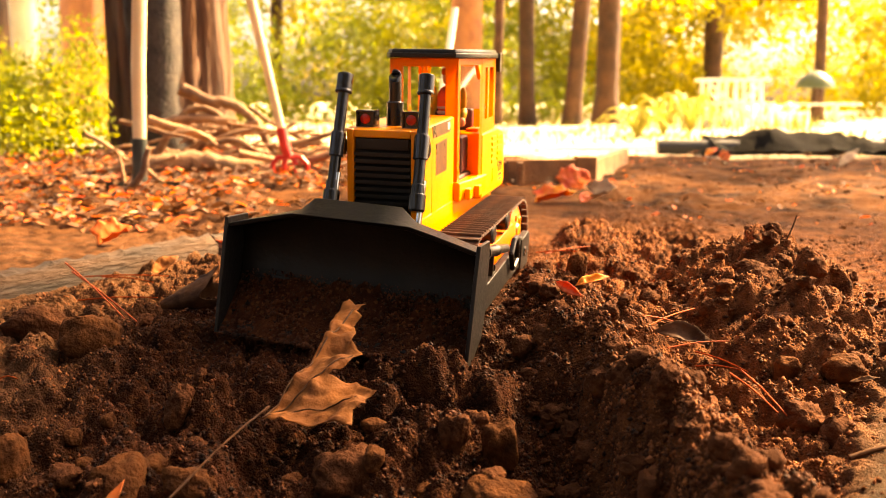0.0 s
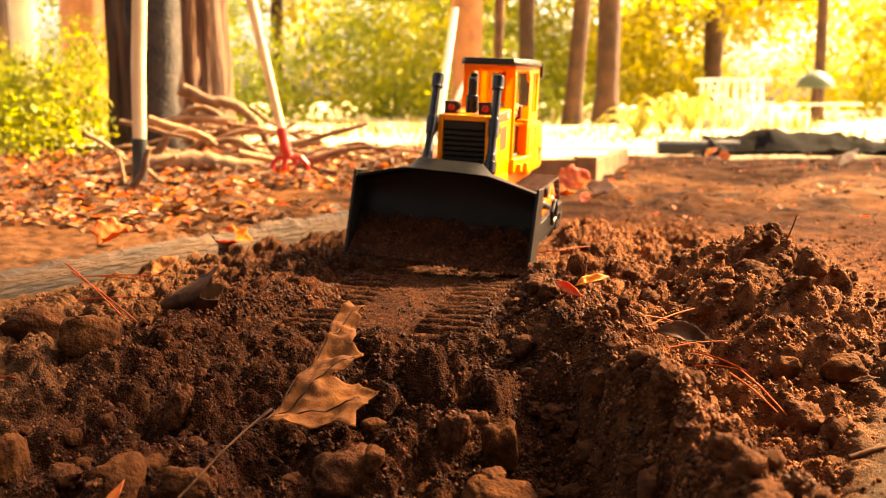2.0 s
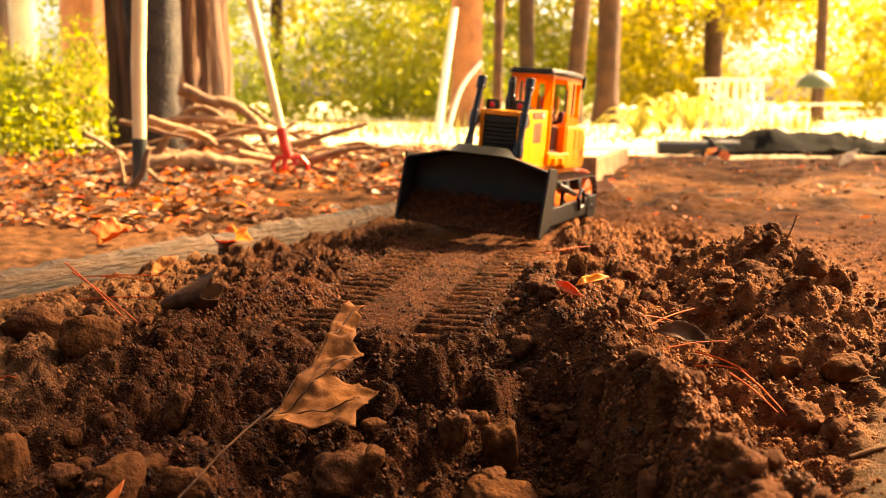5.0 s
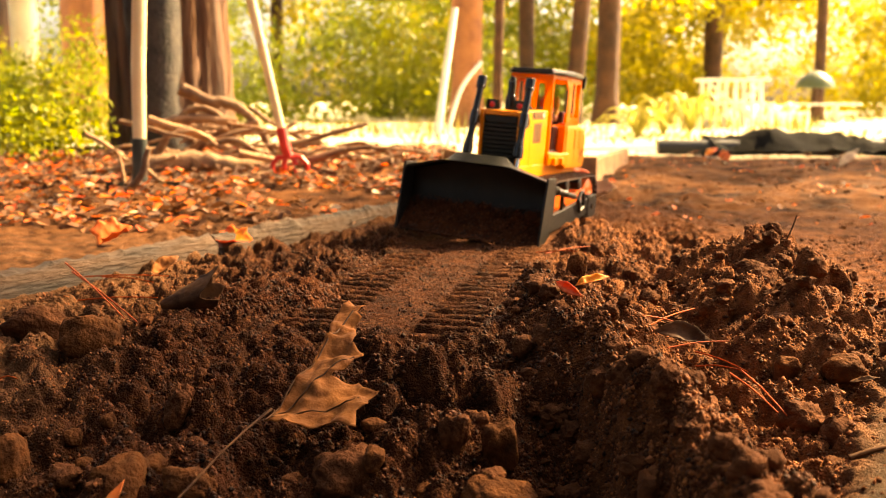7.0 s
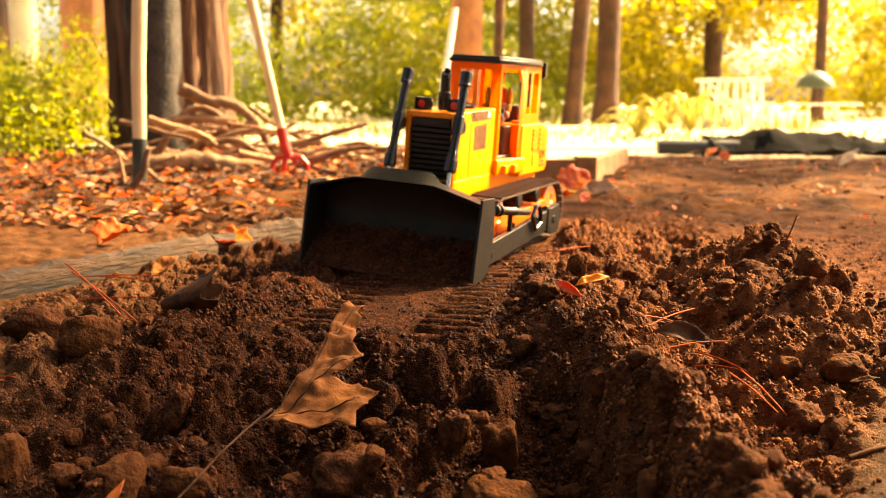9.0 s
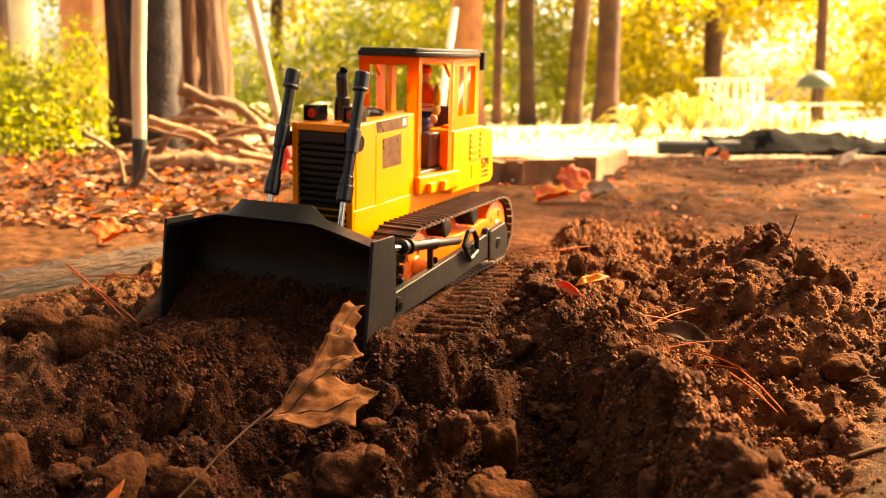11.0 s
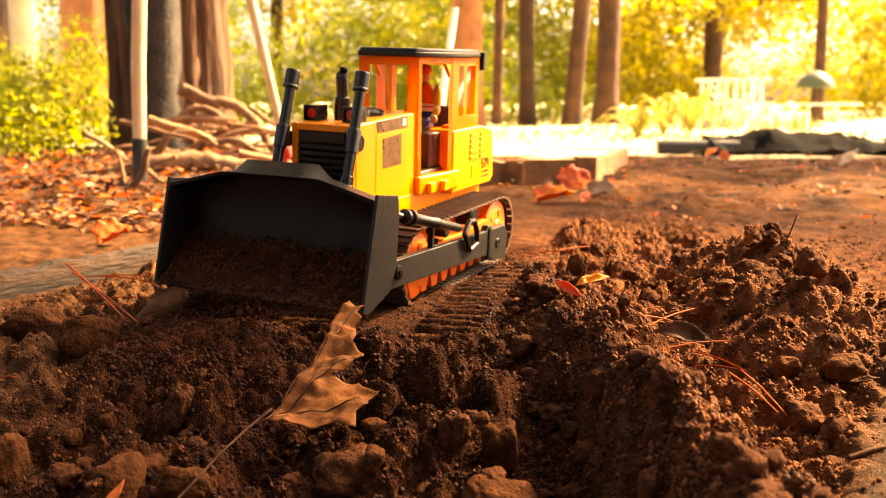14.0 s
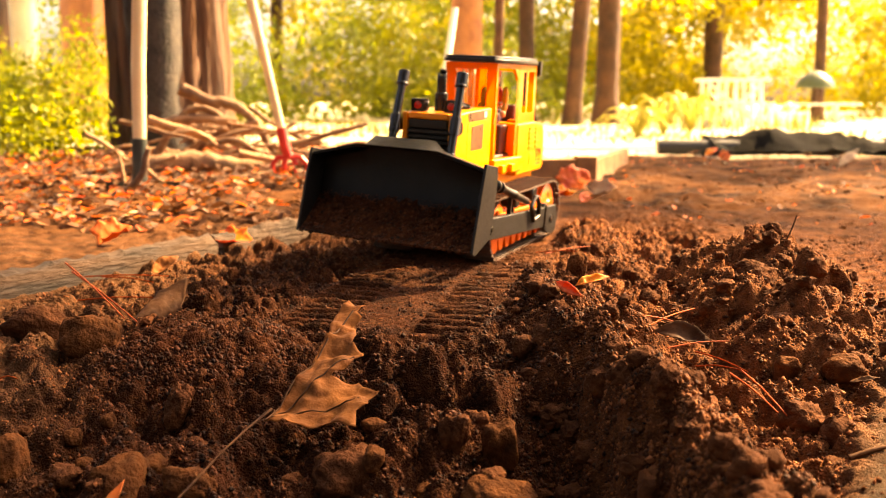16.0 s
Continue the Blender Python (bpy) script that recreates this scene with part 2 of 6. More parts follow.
def panel(bm, p0, p1, z0, z1, holes, thick):
    """An upright wall from p0 to p1 in plan with oblong holes (u0, u1, za, zb), u in metres from p0."""
    p0, p1 = Vector((*p0, 0)), Vector((*p1, 0))
    length = (p1 - p0).length
    us = sorted({0, length, *[h[0] for h in holes], *[h[1] for h in holes]})
    zs = sorted({z0, z1, *[h[2] for h in holes], *[h[3] for h in holes]})
    grid = {}

    def vert(u, z):
        if (u, z) not in grid:
            q = p0.lerp(p1, u / length)
            grid[u, z] = bm.verts.new((q.x, q.y, z))
        return grid[u, z]

    made = []
    for ua, ub in zip(us, us[1:]):
        for za, zb in zip(zs, zs[1:]):
            if not any(h[0] <= (ua + ub) / 2 <= h[1] and h[2] <= (za + zb) / 2 <= h[3] for h in holes):
                made.append(bm.faces.new((vert(ua, za), vert(ub, za), vert(ub, zb), vert(ua, zb))))
    bmesh.ops.solidify(bm, geom=made, thickness=thick)


def crumb_mesh(name, pos, size, seed, mat, fine=False):
    """Many tiny rough lumps, twenty facets each (eight where fine), in one mesh."""
    r = np.random.RandomState(seed)
    bm = bmesh.new()
    if fine:
        tips = [bm.verts.new(c) for c in ((1, 0, 0), (-1, 0, 0), (0, 1, 0), (0, -1, 0), (0, 0, 1), (0, 0, -1))]
        for a, b in ((0, 2), (2, 1), (1, 3), (3, 0)):
            bm.faces.new((tips[a], tips[b], tips[4]))
            bm.faces.new((tips[b], tips[a], tips[5]))
    else:
        bmesh.ops.create_icosphere(bm, subdivisions=1, radius=1)
    bm.verts.index_update()
    base = np.array([v.co[:] for v in bm.verts])
    tri = np.array([[v.index for v in f.verts] for f in bm.faces])
    bm.free()
    n, m = len(pos), len(base)
    jit = 1 + r.uniform(-0.45, 0.40, (n, m, 1))
    sq = r.uniform(0.6, 1.15, (n, 1, 3))
    V = (base[None] * jit * sq) * size[:, None, None] + pos[:, None, :]
    T = (tri[None] + (np.arange(n) * m)[:, None, None]).reshape(-1, 3)
    me = bpy.data.meshes.new(name)
    me.vertices.add(n * m)
    me.vertices.foreach_set("co", V.ravel())
    me.loops.add(T.size)
    me.loops.foreach_set("vertex_index", T.ravel())
    me.polygons.add(len(T))
    me.polygons.foreach_set("loop_start", np.arange(0, T.size, 3))
    me.polygons.foreach_set("loop_total", np.full(len(T), 3))
    me.polygons.foreach_set("use_smooth", np.ones(len(T), bool))
    me.materials.append(mat)
    me.update(calc_edges=True)
    return me


def lattice_noise(x, y, scale, seed):
    """Smooth noise in -1..1 for arrays of places."""
    r = np.random.RandomState(seed)
    tab = r.uniform(-1, 1, (257, 257))
    u, v = x / scale + 1000.0, y / scale + 1000.0
    i, j = np.floor(u).astype(int), np.floor(v).astype(int)
    f, g = u - i, v - j
    f, g = f * f * (3 - 2 * f), g * g * (3 - 2 * g)
    i, j = i % 256, j % 256
    return (tab[i, j] * (1 - f) + tab[i + 1, j] * f) * (1 - g) + (tab[i, j + 1] * (1 - f) + tab[i + 1, j + 1] * f) * g


def lumps(x, y, cell, seed, power=1.5):
    """Rounded lumps packed side by side, some large and some small, with creases between; heights in cells."""
    r = np.random.RandomState(seed)
    jx, jy, big = r.uniform(0.1, 0.9, (256, 256)), r.uniform(0.1, 0.9, (256, 256)), 0.30 + 0.55 * r.random_sample((256, 256)) ** power
    u = (x + 0.22 * cell * lattice_noise(x, y, cell * 0.45, seed + 1)) / cell + 1000.0
    v = (y + 0.22 * cell * lattice_noise(x, y, cell * 0.45, seed + 2)) / cell + 1000.0
    i, j = np.floor(u).astype(int), np.floor(v).astype(int)
    out = np.zeros_like(u)
    for di in (-1, 0, 1):
        for dj in (-1, 0, 1):
            a, b = (i + di) % 256, (j + dj) % 256
            d2 = (u - i - di - jx[a, b]) ** 2 + (v - j - dj - jy[a, b]) ** 2
            rr = big[a, b]
            out = np.maximum(out, rr * np.sqrt(np.clip(1 - d2 / rr ** 2, 0, 1)))
    return out


# ---- the ground ----
LANE_A, LANE_B = (-0.085, 0.74), (0.185, 1.80)     # the lane that the toy drives along


def smooth(a, b, v):
    t = np.clip((v - a) / (b - a), 0, 1)
    return t * t * (3 - 2 * t)


def lane_frame(x, y):
    dx, dy = LANE_B[0] - LANE_A[0], LANE_B[1] - LANE_A[1]
    n = math.hypot(dx, dy)
    ux, uy = dx / n, dy / n
    return (x - LANE_A[0]) * ux + (y - LANE_A[1]) * uy, (x - LANE_A[0]) * uy - (y - LANE_A[1]) * ux


RIDGE = [(0.095, 0.99, 0.03), (0.119, 0.84, 0.042), (0.128, 0.704, 0.046), (0.136, 0.626, 0.046), (0.145, 0.57, 0.044), (0.153, 0.516, 0.041), (0.158, 0.467, 0.038), (0.16, 0.427, 0.034), (0.16, 0.387, 0.03)]


def base_height(x, y):
    """The heaps, the lane and the lie of the land, without crumbs."""
    x, y = np.asarray(x, float), np.asarray(y, float)
    a, s = lane_frame(x, y)
    h = 0.004 * lattice_noise(x, y, 0.35, 3) + 0.03 * lattice_noise(x, y, 2.6, 4) * smooth(2.2, 5, y)
    h = h + (0.010 * (1 - 2 * np.abs(lattice_noise(x, y, 0.22, 51))) + 0.008 * (1 - 2 * np.abs(lattice_noise(x, y, 0.075, 52))) + 0.004 * lattice_noise(x, y, 0.03, 53)) * smooth(1.4, 2.0, y) * smooth(5.0, 3.0, y)
    # the worked bed: raised a little, falling away to the front
    bed = smooth(0.36, 0.20, np.abs(x + 0.08 - 0.25 * (y - 0.5))) * smooth(2.0, 1.6, y)
    front = smooth(0.46, 0.80, y)
    h = h + bed * (0.010 * front - 0.032 * (1 - front))
    # the heap at the side
    rx = np.where(x < 0.342, 0.128, 0.122)
    ry = np.where(y < 0.93, 0.30, 0.15)
    q = ((x - 0.340) / rx) ** 2 + ((y - 0.92) / ry) ** 2
    h = h + 0.074 * np.clip(1 - q ** 0.8, 0, 1)
    # the lump in the middle of the slope and the gully beside it
    h = h + 0.020 * np.exp(-((x + 0.02) / 0.07) ** 2 - ((y - 0.575) / 0.06) ** 2) - 0.022 * np.exp(-((x - 0.082 - 0.15 * (0.6 - y)) / 0.034) ** 2 - ((y - 0.57) / 0.11) ** 2)
    h = h + 0.030 * np.exp(-(((x - 0.21) / 0.07) ** 2 + ((y - 1.30) / 0.12) ** 2))
    # lumps and hollows down the front slope
    slope = smooth(0.80, 0.62, y) * smooth(0.34, 0.24, np.abs(x + 0.06))
    h = h + slope * (0.012 * (2.4 * np.abs(lattice_noise(x, y, 0.085, 61)) - 1) + 0.008 * (2.4 * np.abs(lattice_noise(x, y, 0.036, 62)) - 1))
    # the ridge that the blade has thrown up
    crest, share = np.zeros_like(h), np.zeros_like(h)
    for (xa, ya, za), (xb, yb, zb) in zip(RIDGE, RIDGE[1:]):
        t = np.clip(((x - xa) * (xb - xa) + (y - ya) * (yb - ya)) / ((xb - xa) ** 2 + (yb - ya) ** 2), 0, 1)
        d = np.hypot(x - xa - t * (xb - xa), y - ya - t * (yb - ya))
        d = d + 0.011 * lattice_noise(x, y, 0.028, 41) + 0.006 * lattice_noise(x, y, 0.012, 42)
        w = np.exp(-(np.maximum(d - 0.010, 0) / (0.024 + 0.010 * smooth(0.6, 0.8, y))) ** 2)
        crest = np.where(w > share, za + t * (zb - za), crest)
        share = np.maximum(share, w)
    h = h + np.maximum(crest - h, 0) * share
    # low bank on the other side of the lane, and a lump before it
    h = h + 0.006 * np.exp(-((s + 0.155) / 0.04) ** 2) * smooth(-0.15, 0.0, a) * smooth(0.5, 0.25, a)
    # the lane itself
    inside = smooth(0.120, 0.095, np.abs(s)) * smooth(-0.12, -0.04, a) * smooth(1.25, 1.1, a)
    flat = 0.012 - 0.011 * smooth(0.14, -0.06, a) + 0.0025 * lattice_noise(x, y, 0.08, 8) + 0.0012 * lattice_noise(x, y, 0.018, 81)
    tread = smooth(0.034, 0.026, np.abs(np.abs(s) - 0.068)) * (smooth(0.0, 0.08, a) * smooth(0.66, 0.5, a)) * (0.95 + 0.4 * lattice_noise(x, y, 0.05, 9))
    flat = flat + tread * (0.0034 * np.tanh(2.0 * np.sin(a * 2 * math.pi / 0.0205 + 0.4 * np.sin(s * 50) + 0.8 * lattice_noise(x, y, 0.05, 19))) - 0.0015)
    pile = 0.026 * np.exp(-((x + 0.002) / 0.058) ** 2 - ((y - 0.670) / 0.030) ** 2)
    return h * (1 - inside) + flat * inside + pile


def axis_lines(lo, hi, step, reach_lo, reach_hi, grow):
    mid = np.arange(lo, hi, step)
    out, v, d = [], hi, step
    while v < reach_hi:
        out.append(v)
        d *= grow
        v += d
    back, v, d = [], lo - step, step
    while v > reach_lo:
        back.append(v)
        d *= grow
        v -= d
    return np.array(back[::-1] + list(mid) + out)


def build_ground():
    xs = axis_lines(-0.44, 0.47, 0.0019, -160, 160, 1.04)
    ys = axis_lines(0.40, 1.12, 0.0019, -60, 300, 1.014)
    X, Y = np.meshgrid(xs, ys)
    Z = base_height(X, Y)
    a, s = lane_frame(X, Y)
    rough = 1 - 0.85 * smooth(0.125, 0.1, np.abs(s)) * smooth(0.00, 0.10, a) * smooth(1.3, 1.1, a)
    loose = smooth(0.52, 0.36, np.abs(X - 0.0)) * smooth(1.75, 1.3, Y)
    near = smooth(2.6, 1.6, Y) * smooth(1.2, 0.8, np.abs(X))
    packed = smooth(0.0, 0.040, X - 0.226 - 0.62 * (Y - 0.5)) * smooth(1.5, 1.1, Y)
    amp = rough * (0.25 + 0.75 * loose) * near * (1 - 0.88 * packed)
    Z = Z + amp * 0.004 * lattice_noise(X, Y, 0.05, 11)
    # clods of several sizes, bedded in one another
    for cell, height, seed, power in ((0.034, 0.80, 12, 2.6), (0.017, 0.90, 13, 2.0), (0.0085, 1.05, 14, 1.5), (0.0048, 0.9, 15, 1.5)):
        patch = 0.75 + 0.45 * lattice_noise(X, Y, 0.07, seed + 30)
        Z = Z + amp * patch * cell * height * (lumps(X, Y, cell, seed, power) - 0.35)
    Z = Z + amp * 0.0016 * lattice_noise(X, Y, 0.0042, 71)
    Z = Z + (0.25 + 0.75 * amp) * near * np.random.RandomState(2).uniform(-0.0005, 0.0005, Z.shape)
    rows, cols = X.shape
    idx = np.arange(rows * cols).reshape(rows, cols)
    quads = np.stack([idx[:-1, :-1], idx[:-1, 1:], idx[1:, 1:], idx[1:, :-1]], -1).reshape(-1, 4)
    me = bpy.data.meshes.new("ground")
    me.vertices.add(rows * cols)
    me.vertices.foreach_set("co", np.stack([X, Y, Z], -1).ravel())
    me.loops.add(quads.size)
    me.loops.foreach_set("vertex_index", quads.ravel())
    me.polygons.add(len(quads))
    me.polygons.foreach_set("loop_start", np.arange(0, quads.size, 4))
    me.polygons.foreach_set("loop_total", np.full(len(quads), 4))
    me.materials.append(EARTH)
    me.polygons.foreach_set("use_smooth", np.ones(len(quads), bool))
    me.update(calc_edges=True)
    me.validate()
    ob = new("ground", me)
    tagged(ob, "loose red-brown soil in heaps running out to sandy earth", "ground", kind="structure")
    return xs, ys, Z


GX, GY, GZ = build_ground()


def ground_z(x, y):
    """The height of the finished ground at a place."""
    i = int(np.clip(np.searchsorted(GX, x), 1, len(GX) - 1))
    j = int(np.clip(np.searchsorted(GY, y), 1, len(GY) - 1))
    fx, fy = (x - GX[i - 1]) / (GX[i] - GX[i - 1]), (y - GY[j - 1]) / (GY[j] - GY[j - 1])
    return float((GZ[j - 1, i - 1] * (1 - fx) + GZ[j - 1, i] * fx) * (1 - fy) + (GZ[j, i - 1] * (1 - fx) + GZ[j, i] * fx) * fy)

# ---- the toy bulldozer: x forward, y to its left, z up ----
dozer = new("toy_bulldozer")
tagged(dozer, "yellow plastic toy bulldozer with black blade, soiled, on loose soil", "toy bulldozer")
SOLE = -0.022
PIVOT = Vector((-0.09, 0.0, 0.035))
CAB_A, CAB_B, CAB_C = (0.010, 0.039), (-0.058, 0.051), (-0.145, 0.048)


def build_body():
    bm = bmesh.new()
    # chassis between the tracks
    prism(bm, [(0.150, 0.055), (0.150, 0.085), (-0.185, 0.085), (-0.185, 0.02), (-0.14, 0.005), (0.11, 0.005)], -0.0368, 0.0368)
    chassis = part("chassis", bm, YELLOW, dozer, "yellow plastic chassis", 0.002)
    bm = bmesh.new()
    # bonnet, with its frame round the radiator
    prism(bm, [(0.146, 0.062), (0.146, 0.166), (0.141, 0.172), (0.012, 0.177), (0.012, 0.062)], -0.0362, 0.0362)
    bonnet = part("bonnet", bm, YELLOW, dozer, "yellow plastic engine bonnet", 0.003)
    bm = bmesh.new()
    for y in (-0.0325, 0.0325):
        box(bm, 0.1465, 0.1525, y - 0.0037, y + 0.0037, 0.062, 0.1715)
    box(bm, 0.1465, 0.1525, -0.0287, 0.0287, 0.1635, 0.1715)
    part("radiator_frame", bm, YELLOW, dozer, "orange-yellow radiator surround", 0.0015)
    bm = bmesh.new()
    box(bm, 0.1465, 0.1485, -0.0285, 0.0285, 0.062, 0.163)
    box(bm, 0.1485, 0.1515, -0.0265, 0.0265, 0.153, 0.1625)
    grille = part("radiator_grille", bm, BLACK, dozer, "black ribbed radiator grille", 0.0006)
    me = None
    for i in range(13):
        if me is None:
            b = bmesh.new()
            prism(b, [(0.0, -0.0028), (0.0042, -0.0022), (0.0042, 0.0005), (0.0, 0.0028)], -0.0283, 0.0283)
            ob = part("slat", b, BLACK, grille)
            me = ob.data
        else:
            ob = new("slat", me)
            ob.parent = grille
        ob.location = (0.1486, 0, 0.149 - i * 0.0068)
    # bonnet side: stripe, label, side panel and grey service hatch
    for sgn in (1, -1):
        y0, y1 = (0.0362, 0.0368) if sgn > 0 else (-0.0368, -0.0362)
        bm = bmesh.new()
        prism(bm, [(0.100, 0.160), (0.104, 0.172), (0.033, 0.1745), (0.033, 0.162)], y0, y1)
        stripe = part("stripe_sticker", bm, DECAL, bonnet, "dark printed stripe sticker")
        bm = bmesh.new()
        box(bm, 0.037, 0.045, *( (0.0369, 0.0373) if sgn > 0 else (-0.0373, -0.0369)), 0.1645, 0.1722)
        part("white_square", bm, WHITE, stripe, "small white sticker square")
        bm = bmesh.new()
        prism(bm, [(0.090, 0.121), (0.090, 0.153), (0.047, 0.156), (0.047, 0.122)], y0, y1)
        part("side_vent", bm, DECAL, bonnet, "dark reddish side vent sticker")
        bm = bmesh.new()
        prism(bm, [(0.104, 0.082), (0.104, 0.158), (0.034, 0.160), (0.034, 0.090)], *((0.0362, 0.0366) if sgn > 0 else (-0.0366, -0.0362)))
        part("side_panel", bm, YELLOW, bonnet, "", 0.0003)
    # exhaust stack with its slanted mouth, and the round filler cap behind it
    bm = bmesh.new()
    tube(bm, [(0.1115, 0, z) for z in (0.172, 0.196, 0.1965, 0.216)], [0.0088, 0.0088, 0.0066, 0.0066], 20)
    tube(bm, [(0.1115, 0, 0.216), (0.1112, 0, 0.222)], [0.0066, 0.0064], 20)
    for v in bm.verts:
        if v.co.z > 0.2215:
            v.co.z += (v.co.x - 0.1112) * -0.55
    ex = part("exhaust_pipe", bm, GLOSS, dozer, "black upright exhaust pipe", 0.0006)
    bm = bmesh.new()
    tube(bm, [(0.108, 0, 0.2236), (0.107, 0, 0.2248)], [0.0045, 0.0045], 16)
    part("mouth", bm, BLACK, ex)
    bm = bmesh.new()
    tube(bm, [(0.062, 0.008, z) for z in (0.174, 0.179, 0.182, 0.184)], [0.0145, 0.0145, 0.010, 0.003], 20)
    tube(bm, [(0.078, 0.008, 0.174), (0.078, 0.008, 0.181)], [0.006, 0.005], 14)
    part("filler_cap", bm, GLOSS, dozer, "round black filler cap")
    # headlamps
    for sgn in (1, -1):
        y0, y1 = sorted((sgn * 0.0145, sgn * 0.0325))
        bm = bmesh.new()
        box(bm, 0.117, 0.1335, y0, y1, 0.1715, 0.1885)
        box(bm, 0.1335, 0.136, y0, y0 + 0.002, 0.1715, 0.1885)
        box(bm, 0.1335, 0.136, y1 - 0.002, y1, 0.1715, 0.1885)
        box(bm, 0.1335, 0.136, y0 + 0.002, y1 - 0.002, 0.1865, 0.1885)
        box(bm, 0.1335, 0.136, y0 + 0.002, y1 - 0.002, 0.1715, 0.1735)
        lamp = part("headlight", bm, GLOSS, dozer, "black square headlight housing", 0.0006)
        bm = bmesh.new()
        yc = (y0 + y1) / 2
        tube(bm, [(0.1336, yc, 0.180), (0.1346, yc, 0.180), (0.1350, yc, 0.180)], [0.0052, 0.0048, 0.002], 18)
        part("lens", bm, REDLENS, lamp, "dull red round lens")


def build_cab():
    ax, ay = CAB_A
    b_x, b_y = CAB_B
    c_x, c_y = CAB_C
    bm = bmesh.new()
    panel(bm, (ax, ay), (ax, -ay), 0.083, 0.238, [(0.0145, 0.0635, 0.177, 0.229)], 0.005)
    cab = part("cab_front", bm, YELLOW, dozer, "yellow plastic cab front with open window", 0.0012)
    for sgn in (1, -1):
        la, lb = math.hypot(ax - b_x, ay - b_y), math.hypot(b_x - c_x, b_y - c_y)
        bm = bmesh.new()
        panel(bm, (ax, sgn * ay), (b_x, sgn * b_y), 0.103, 0.238, [(0.006, la - 0.008, 0.104, 0.231)], -0.005 * sgn)
        part("door_frame", bm, YELLOW, dozer, "yellow plastic open door frame", 0.0012)
        bm = bmesh.new()
        panel(bm, (b_x, sgn * b_y), (c_x, sgn * c_y), 0.150, 0.238, [(0.018, 0.034, 0.168, 0.228), (0.045, 0.074, 0.168, 0.228)], -0.005 * sgn)
        part("cab_side", bm, YELLOW, dozer, "yellow plastic cab side with slim windows", 0.0012)
    bm = bmesh.new()
    panel(bm, (c_x, -c_y), (c_x, c_y), 0.150, 0.238, [(0.012, 0.084, 0.175, 0.228)], 0.005)
    part("cab_back", bm, YELLOW, dozer, "yellow plastic cab back with open window", 0.0012)
    for sgn in (1, -1):
        # slanted brace in the door's upper corner and the window's inner rim
        bm = bmesh.new()
        prism(bm, [(-0.038, 0.231), (-0.055, 0.231), (-0.055, 0.214)], sgn * 0.0455, sgn * 0.0500)
        part("corner_brace", bm, YELLOW, cab, "", 0.0006)
        bm = bmesh.new()
        y0, y1 = sorted((sgn * 0.0005, sgn * 0.0035))
        box(bm, ax - 0.004, ax - 0.001, y0, y1, 0.177, 0.229)
        part("window_bar", bm, YELLOW, cab, "", 0.0004)
    # sills with two steps
    for sgn in (1, -1):
        bm = bmesh.new()
        out = [(0.0135, 0.030), (0.0135, 0.043), (-0.058, 0.0555), (-0.075, 0.0555), (-0.075, 0.030)]
        plan(bm, [(x, sgn * y) for x, y in out], 0.082, 0.1035)
        sill = part("sill", bm, YELLOW, dozer, "yellow side sill", 0.002)
        for k, xx in enumerate((-0.006, -0.034)):
            bm = bmesh.new()
            yy = 0.0445 + (0.006 if k else 0.0015)
            y0, y1 = sorted((sgn * yy, sgn * (yy + 0.006)))
            box(bm, xx - 0.008, xx + 0.006, y0, y1, 0.083, 0.095)
            part("step", bm, YELLOW, sill, "", 0.0012)
    # rear housing with louvres
    bm = bmesh.new()
    prof = [(-0.060, 0.074), (-0.060, 0.152), (-0.150, 0.152), (-0.186, 0.146), (-0.192, 0.130), (-0.196, 0.082), (-0.186, 0.074)]
    prism(bm, prof, -0.052, 0.052)
    rear = part("rear_housing", bm, YELLOW, dozer, "yellow rear engine housing", 0.003)
    for sgn in (1, -1):
        me = None
        for col in range(2):
            for row in range(5):
                if me is None:
                    b = bmesh.new()
                    y0, y1 = (0.0, 0.0016) if sgn > 0 else (-0.0016, 0.0)
                    prism(b, [(-0.0135, -0.0022), (-0.0135, 0.0018), (0.0135, 0.0022), (0.0135, -0.0018)], y0, y1)
                    ob = part("louvre", b, YELLOW, rear)
                    me = ob.data
                else:
                    ob = new("louvre", me)
                    ob.parent = rear
                ob.location = (-0.125 - col * 0.032, sgn * 0.052, 0.142 - row * 0.0072)
        bm = bmesh.new()
        y0, y1 = sorted((sgn * 0.0521, sgn * 0.0527))
        box(bm, -0.138, -0.118, y0, y1, 0.088, 0.104)
        part("hatch", bm, YELLOW, rear, "", 0.0003)
        txt = bpy.data.curves.new("number_lettering", "FONT")
        txt.body, txt.size, txt.extrude, txt.align_x = "579", 0.018, 0.0002, "CENTER"
        txt.materials.append(BLACK)
        ob = new("number_lettering", txt)
        ob.parent = rear
        ob.matrix_basis = Matrix.Translation((-0.164, sgn * 0.0526, 0.096)) @ (pose(0, 0, 0, 90, 0, 180) if sgn > 0 else pose(0, 0, 0, 90, 0, 0))
        ob["label"] = "dark number 579 sticker"
        for k in range(2):
            bm = bmesh.new()
            box(bm, -0.180, -0.154, y0, y1, 0.0905 - k * 0.006, 0.0925 - k * 0.006)
            part("stripe", bm, DECAL, rear)
    # roof slab, eight-sided, with a lip and rear lamps
    bm = bmesh.new()
    o = 0.005
    out = [(ax + o, ay - 0.002), (ax - 0.004, ay + o), (b_x, b_y + o), (c_x + 0.01, c_y + o), (c_x - o, c_y - 0.004)]
    out = out + [(x, -y) for x, y in out[::-1]]
    plan(bm, out, 0.2385, 0.2440, 0.0)
    plan(bm, [(x * 0.985 - 0.001, y * 0.97) for x, y in out], 0.2440, 0.2480, -0.02)
    roof = part("roof", bm, BLACK, dozer, "black plastic cab roof", 0.0012)
